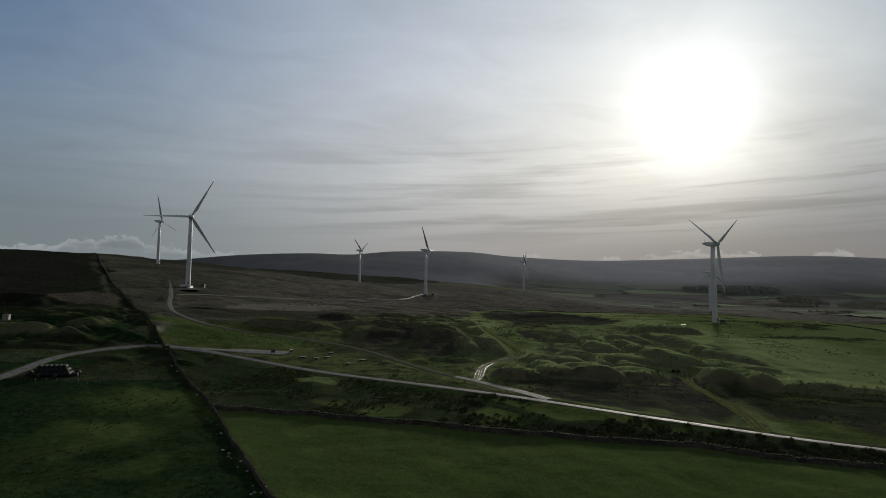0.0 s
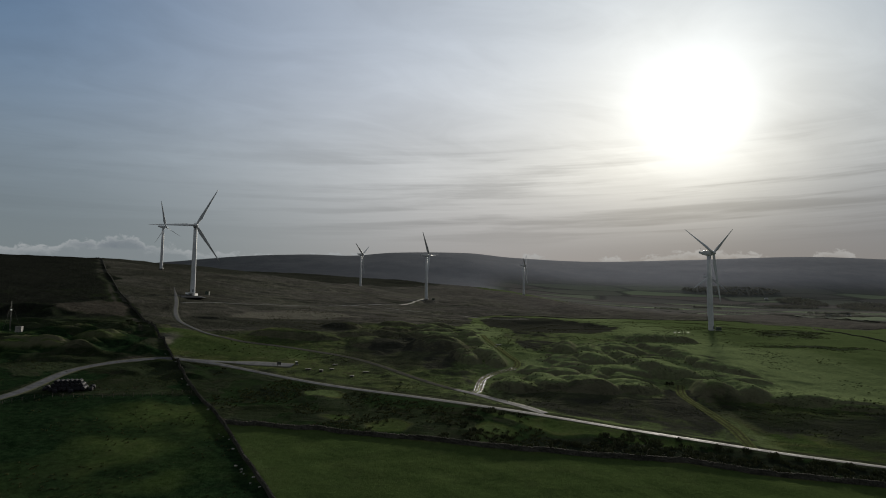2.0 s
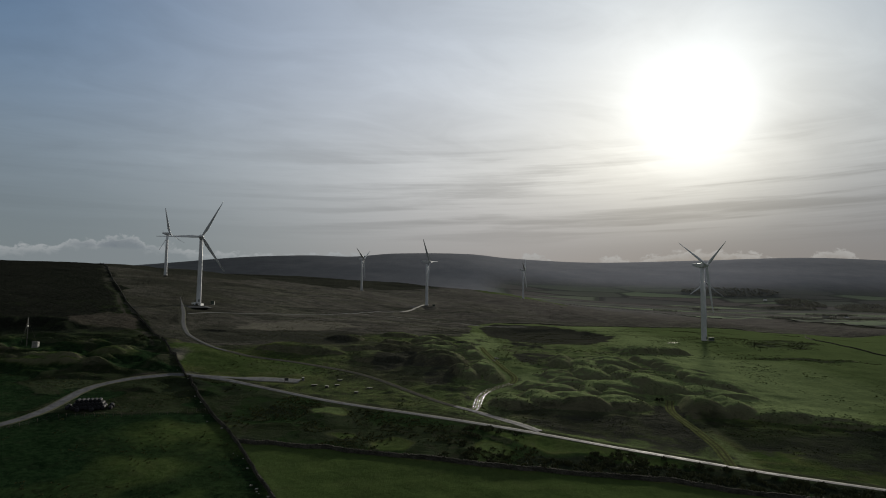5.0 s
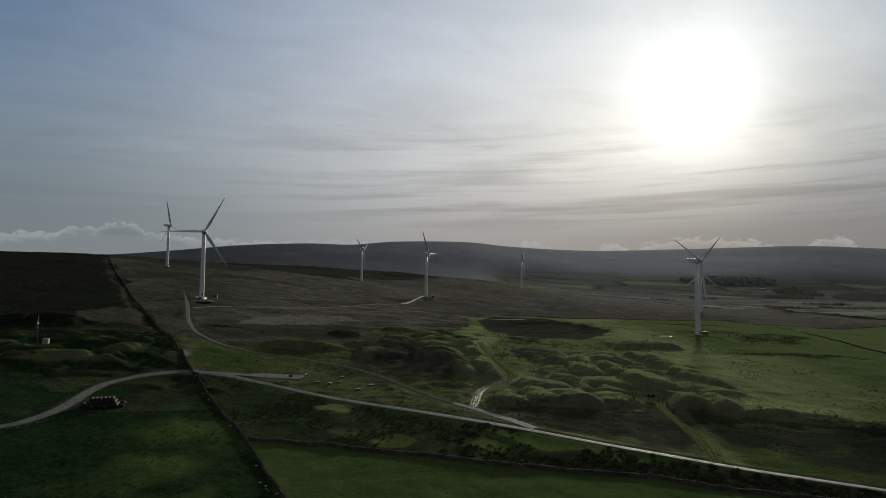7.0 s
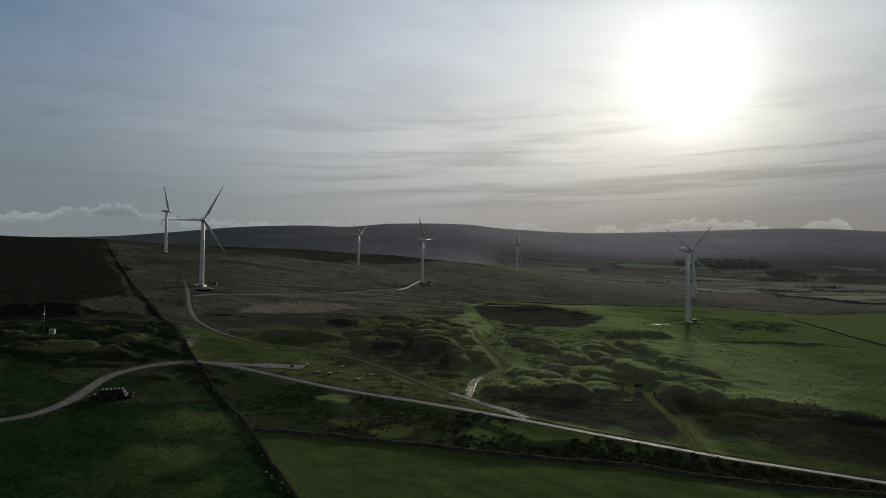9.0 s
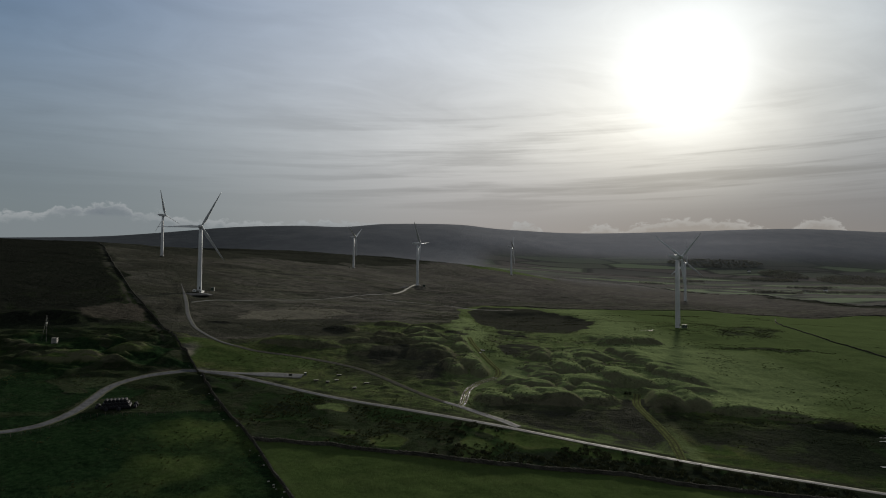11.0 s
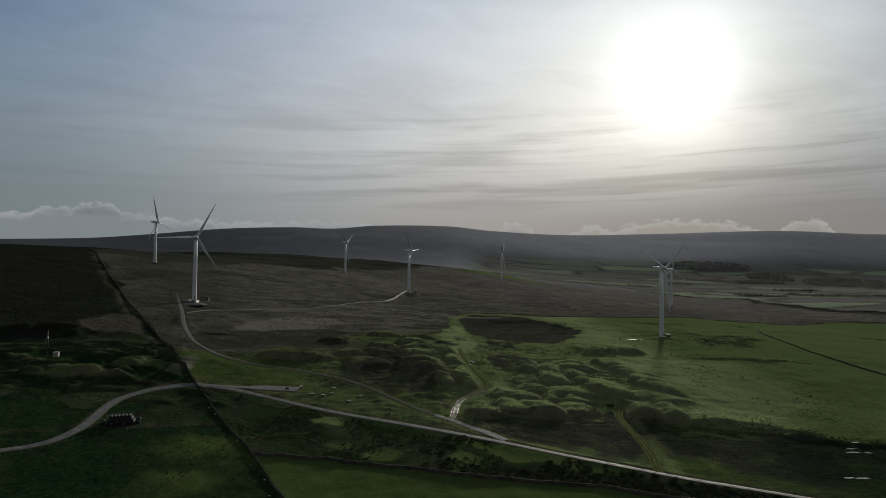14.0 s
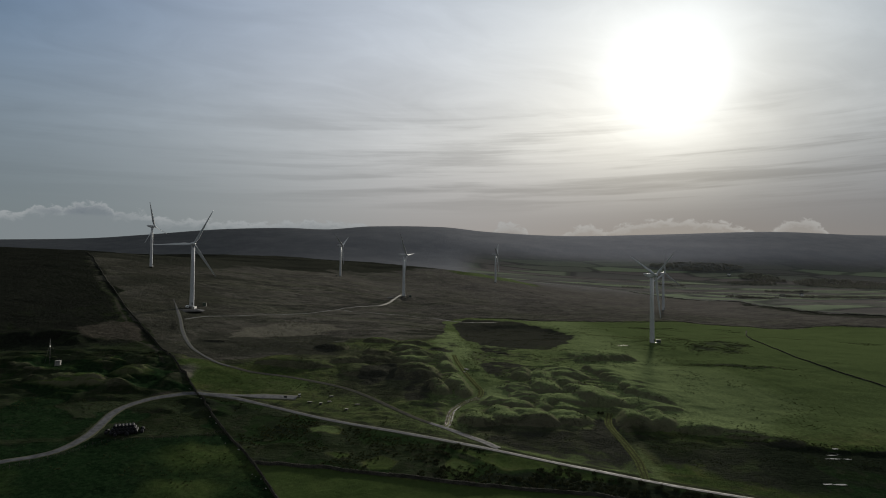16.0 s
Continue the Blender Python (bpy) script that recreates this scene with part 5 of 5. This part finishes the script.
def scatter(name, places, mat, label, blades=9, low=0.4, high=1.0, wide=0.6, category="rushes", seed=1):
    """One sheet of many tufts: each a spray of thin tapering blades leaning outward."""
    rng = np.random.RandomState(seed)
    p = np.asarray(places, float)
    z = land_height(p[:, 0], p[:, 1])
    verts, faces = [], []
    for (x, y), h0 in zip(p, z):
        size = rng.uniform(low, high)
        for _ in range(blades):
            a, r, lean = rng.uniform(0, 6.283), rng.uniform(0, wide * size), rng.uniform(0.1, 0.5) * size
            bx, by, c, s = x + r * math.cos(a), y + r * math.sin(a), math.cos(a), math.sin(a)
            w, h, n = 0.16 * size + 0.05, size * rng.uniform(0.6, 1.0) * (1 - 0.65 * (r / (wide * size)) ** 2), len(verts)
            verts += [(bx - s * w, by + c * w, h0 - 0.15), (bx + s * w, by - c * w, h0 - 0.15), (bx + c * w, by + s * w, h0 - 0.15),
                      (bx + c * lean - s * w * 0.4, by + s * lean + c * w * 0.4, h0 + h * 0.8), (bx + c * lean + s * w * 0.4, by + s * lean - c * w * 0.4, h0 + h * 0.8), (bx + c * lean * 1.5, by + s * lean * 1.5, h0 + h)]
            faces += [(n, n + 1, n + 4, n + 3), (n + 1, n + 2, n + 5, n + 4), (n + 2, n, n + 3, n + 5), (n + 3, n + 4, n + 5)]
    mesh = bpy.data.meshes.new(name)
    mesh.from_pydata(verts, [], faces)
    mesh.materials.append(mat)
    return tagged(new(name, mesh), label, category, kind="stuff")


def strewn(n, seed, low, high, keep):
    """Random places in a rectangle at which keep(x, y), from 0 to 1, lets them stand."""
    rng = np.random.RandomState(seed)
    x, y = rng.uniform(low[0], high[0], n), rng.uniform(low[1], high[1], n)
    ok = rng.rand(n) < keep(x, y)
    return np.stack([x[ok], y[ok]], 1)


def lane_y(x):
    return np.interp(x, LANE_LINE[40:, 0], LANE_LINE[40:, 1])


def wall_y(x):
    return np.interp(x, WALL_B[:, 0], WALL_B[:, 1])


def wall_x(y):
    return np.interp(y, WALL_A[::-1, 1], WALL_A[::-1, 0])


# dark rush clumps below the lane
scatter("rush_clumps", strewn(5200, 1, (-10, 112), (175, 210),
        lambda x, y: (y > wall_y(x) + 1.5) * (y < lane_y(x) - 3) * smooth(0.4, 0.62, layered(x, y, 12, 61, 3) + 0.16 * smooth(16, 6, y - wall_y(x)) * smooth(10, 50, x)) * smooth(-10, 25, x)),
        RUSH, "dark rush clumps between the lane and the field wall", 22, 0.6, 1.2, 1.0, seed=2)
scatter("rough_tufts", strewn(8000, 3, (-110, 140), (30, 260),
        lambda x, y: (y > wall_y(x) + 1.5) * (x > wall_x(y) + 2) * (y < lane_y(x) - 3) * smooth(0.42, 0.6, layered(x, y, 14, 71, 4))),
        TUFT, "dark tussocks of rough grass below the lane", 9, 0.3, 0.75, 0.9, "grass", seed=4)
scatter("heap_tufts", strewn(30000, 5, (-120, 200), (230, 560),
        lambda x, y: (y > lane_y(x) + 3) * (x > wall_x(y) + 2) * smooth(0.5, 0.64, layered(x, y, 16, 81, 4)) * 0.8),
        TUFT, "dark tussocks over the grassed spoil heaps", 6, 0.2, 0.5, 1.0, "grass", seed=6)
scatter("pasture_rushes", strewn(150000, 7, (110, 150), (430, 560),
        lambda x, y: (0.5 * smooth(0.58, 0.7, layered(x * 0.35, y * 1.5, 20, 91, 4)) * smooth(0.5, 0.62, layered(x, y, 70, 95, 2)) + 0.9 * within(x, y, DARK_FLOORS[1][0], 8) * smooth(0.4, 0.55, layered(0.6 * x, y, 9, 97, 3)) + 0.35 * within(x, y, DARK_FLOORS[2][0], 6) * smooth(0.45, 0.6, layered(x * 0.5, y, 9, 98, 3))
                      + 0.9 * np.exp(-((y - 345 + (x - 205) * 0.1) / 2.5) ** 2) * (x > 178) * (x < 255)
                      + 0.4 * np.exp(-((y - 212 + (x - 165) * 0.22) / 5) ** 2) * (x > 118) * (x < 260)) * (y > lane_y(x) + 8)),
        RUSH, "dark rush patches across the green pasture", 5, 0.15, 0.55, 1.2, seed=8)
scatter("pasture_tufts", strewn(9000, 9, (-220, 90), (60, 235),
        lambda x, y: (x < wall_x(y) - 2) * smooth(0.5, 0.62, layered(x, y, 15, 101, 4)) * 0.7),
        TUFT, "dark grass tussocks in the sheep pasture", 7, 0.2, 0.5, 0.9, "grass", seed=10)
scatter("moor_tufts", strewn(9000, 11, (-420, 280), (420, 900),
        lambda x, y: smooth(0.48, 0.62, layered(x * 0.5, y, 22, 111, 4)) * 0.6 * (y > np.interp(x, GREEN_EDGE[:, 0], GREEN_EDGE[:, 1])) * (1 - within(x, y, BENT, 8))),
        RUSH, "dark heather tufts on the brown moor", 5, 0.25, 0.55, 1.6, "heather", seed=12)


def leafy_clump(bm, x, y, z, r, h, n, rng):
    """Many small leaf clumps over a rough dome."""
    for _ in range(n):
        a, e, q = rng.uniform(0, 6.283), rng.uniform(-0.25, 1.0), rng.uniform(0.55, 1.08)
        c = Vector((x + r * q * math.cos(a) * math.sqrt(max(0, 1 - e * e * 0.8)), y + r * q * math.sin(a) * math.sqrt(max(0, 1 - e * e * 0.8)), z + h * (0.5 + 0.5 * e * q)))
        s = r * rng.uniform(0.14, 0.3)
        pts = [bm.verts.new(c + Vector((rng.uniform(-s, s), rng.uniform(-s, s), rng.uniform(-s, s)))) for _ in range(4)]
        for f in ((0, 1, 2), (0, 2, 3), (0, 3, 1), (1, 3, 2)):
            bm.faces.new([pts[k] for k in f])


def shrub(x, y, r, h, seed, label="dark gorse bush on the rough grass"):
    rng = random.Random(seed)
    thing = tagged(new("bush"), label, "bush", "bushes on the heaps")
    part("stem", rings(bmesh.new(), [circle(0.12, -0.3, 7), circle(0.09, h * 0.4, 7, 0.1), circle(0.03, h * 0.7, 7, 0.15)]), TIMBER, thing)
    bm = bmesh.new()
    leafy_clump(bm, 0, 0, 0.1, r, h, 130, rng)
    part("foliage", bm, BUSH, thing)
    thing.matrix_basis = pose(x, y, settle(x, y))


for k, (x, y, r, h) in enumerate(((90.9, 241, 1.8, 1.7), (-157, 300, 1.6, 1.8), (-155, 306, 1.3, 1.4), (-88, 241, 0.9, 0.8), (-110, 246, 1.2, 1.2))):
    shrub(x, y, r, h, 40 + k)


def far_wood(places, low, high, label, seed, leaves=46, spread=1.0):
    """A distant wood as one sheet of many uneven crowns on short trunks."""
    rng = random.Random(seed)
    bm = bmesh.new()
    zs = land_height(np.array([p[0] for p in places], float), np.array([p[1] for p in places], float))
    for (x, y), z in zip(places, zs):
        h = rng.uniform(low, high)
        r = h * rng.uniform(0.4, 0.62) * spread
        rings(bm, [circle(h * 0.03, z - 1, 5, x, y), circle(h * 0.015, z + h * 0.6, 5, x, y)])
        leafy_clump(bm, x, y, z - h * 0.1, r, h * 1.05, leaves, rng)
    return tagged(part("far_wood", bm, WOODS), label, "wood", kind="stuff")


# leaf colour much paler than real foliage, to stand for haze
WOODS = spotted("hazy_foliage", (0.21, 0.212, 0.19), (0.25, 0.25, 0.225), 0.15, 1.0, gloss=0.0, bump=0.1, leafy=0.6)


def block_of(cx, cy, rx, ry, n, seed):
    rng = np.random.RandomState(seed)
    a, q = rng.uniform(0, 6.283, n), np.sqrt(rng.rand(n))
    return [(cx + rx * s * math.cos(t), cy + ry * s * math.sin(t)) for t, s in zip(a, q)]


def row_of(points, gap, seed):
    rng = np.random.RandomState(seed)
    line = curve(points, gap)
    return [(x + rng.uniform(-3, 3), y + rng.uniform(-3, 3)) for x, y in line if rng.rand() < 0.92]


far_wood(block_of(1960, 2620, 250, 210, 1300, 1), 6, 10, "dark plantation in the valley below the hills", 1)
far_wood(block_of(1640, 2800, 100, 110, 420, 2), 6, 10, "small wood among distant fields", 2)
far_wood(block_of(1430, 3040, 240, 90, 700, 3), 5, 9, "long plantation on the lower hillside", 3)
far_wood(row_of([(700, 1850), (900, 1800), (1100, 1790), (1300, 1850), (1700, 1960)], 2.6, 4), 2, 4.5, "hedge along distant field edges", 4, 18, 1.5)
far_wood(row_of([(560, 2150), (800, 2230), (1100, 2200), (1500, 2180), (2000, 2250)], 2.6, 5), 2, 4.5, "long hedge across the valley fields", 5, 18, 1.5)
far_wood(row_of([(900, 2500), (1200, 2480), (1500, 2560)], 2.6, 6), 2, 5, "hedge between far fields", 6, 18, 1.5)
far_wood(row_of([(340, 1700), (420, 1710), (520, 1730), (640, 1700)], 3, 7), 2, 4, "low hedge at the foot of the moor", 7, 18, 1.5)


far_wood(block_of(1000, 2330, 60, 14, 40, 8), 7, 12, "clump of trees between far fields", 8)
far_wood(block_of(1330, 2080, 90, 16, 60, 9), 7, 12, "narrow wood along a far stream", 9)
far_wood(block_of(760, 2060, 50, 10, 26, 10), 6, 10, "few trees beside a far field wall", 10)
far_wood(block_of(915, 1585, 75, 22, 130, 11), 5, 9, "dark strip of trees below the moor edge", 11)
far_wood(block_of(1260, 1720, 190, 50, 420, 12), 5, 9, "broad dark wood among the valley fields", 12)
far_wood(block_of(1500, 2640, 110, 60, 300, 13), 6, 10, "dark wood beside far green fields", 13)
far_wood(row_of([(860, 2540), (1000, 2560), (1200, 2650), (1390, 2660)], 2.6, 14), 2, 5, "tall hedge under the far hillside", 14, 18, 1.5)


def far_house(x, y, turn, label):
    thing = tagged(new("farmhouse"), label, "house")
    part("walls", box(bmesh.new(), 16, 7, 5.5, 0, 0, -0.5), WHITE, thing)
    bm = bmesh.new()
    rings(bm, [[(-8.4, -3.9, 5), (-8.4, 3.9, 5), (-8.4, 0, 8.2)], [(8.4, -3.9, 5), (8.4, 3.9, 5), (8.4, 0, 8.2)]], smooth_faces=False)
    roof = part("roof", bm, SLATE, thing)
    part("chimney", box(bmesh.new(), 1.2, 0.9, 2.2, 6.8, 0, 7.2), SLATE, roof)
    for k in (-5, -1.7, 1.7, 5):
        part("window", box(bmesh.new(), 1.1, 0.1, 1.4, k, -3.52, 1.6), GLASS, thing)
    thing.matrix_basis = pose(x, y, settle(x, y), 0, 0, turn)


SLATE = spotted("slate", (0.04, 0.042, 0.048), (0.09, 0.092, 0.1), 1.0, 0.95, gloss=0.05)
for x, y, turn in ((1520, 2880, 20), (1096, 1741, -10), (1238, 1870, 35), (1130, 1760, 70)):
    far_house(x, y, turn, "white farmhouse far off in the valley")


def fallen_stones():
    """Stones tumbled from the long wall, lying in the grass along its foot."""
    rng = random.Random(77)
    bm = bmesh.new()
    for _ in range(28):
        y = rng.choice((rng.uniform(112, 168), rng.uniform(112, 300)))
        x = float(wall_x(np.array([y]))[0]) - rng.uniform(0.9, 4.0)
        z, r = settle(x, y), rng.uniform(0.14, 0.34)
        pts = [bm.verts.new((x + r * a * rng.uniform(0.7, 1.2), y + r * b * rng.uniform(0.6, 1.1), z - 0.08 + r * c * rng.uniform(0.7, 1.1)))
               for c in (0.0, 0.9) for a, b in ((-1, -1), (1, -1), (1, 1), (-1, 1))]
        for f in ((0, 1, 5, 4), (1, 2, 6, 5), (2, 3, 7, 6), (3, 0, 4, 7), (4, 5, 6, 7)):
            bm.faces.new([pts[k] for k in f])
    tagged(part("fallen_stones", bm, PALE), "pale stones fallen along the foot of the wall", "stones", kind="stuff")


fallen_stones()
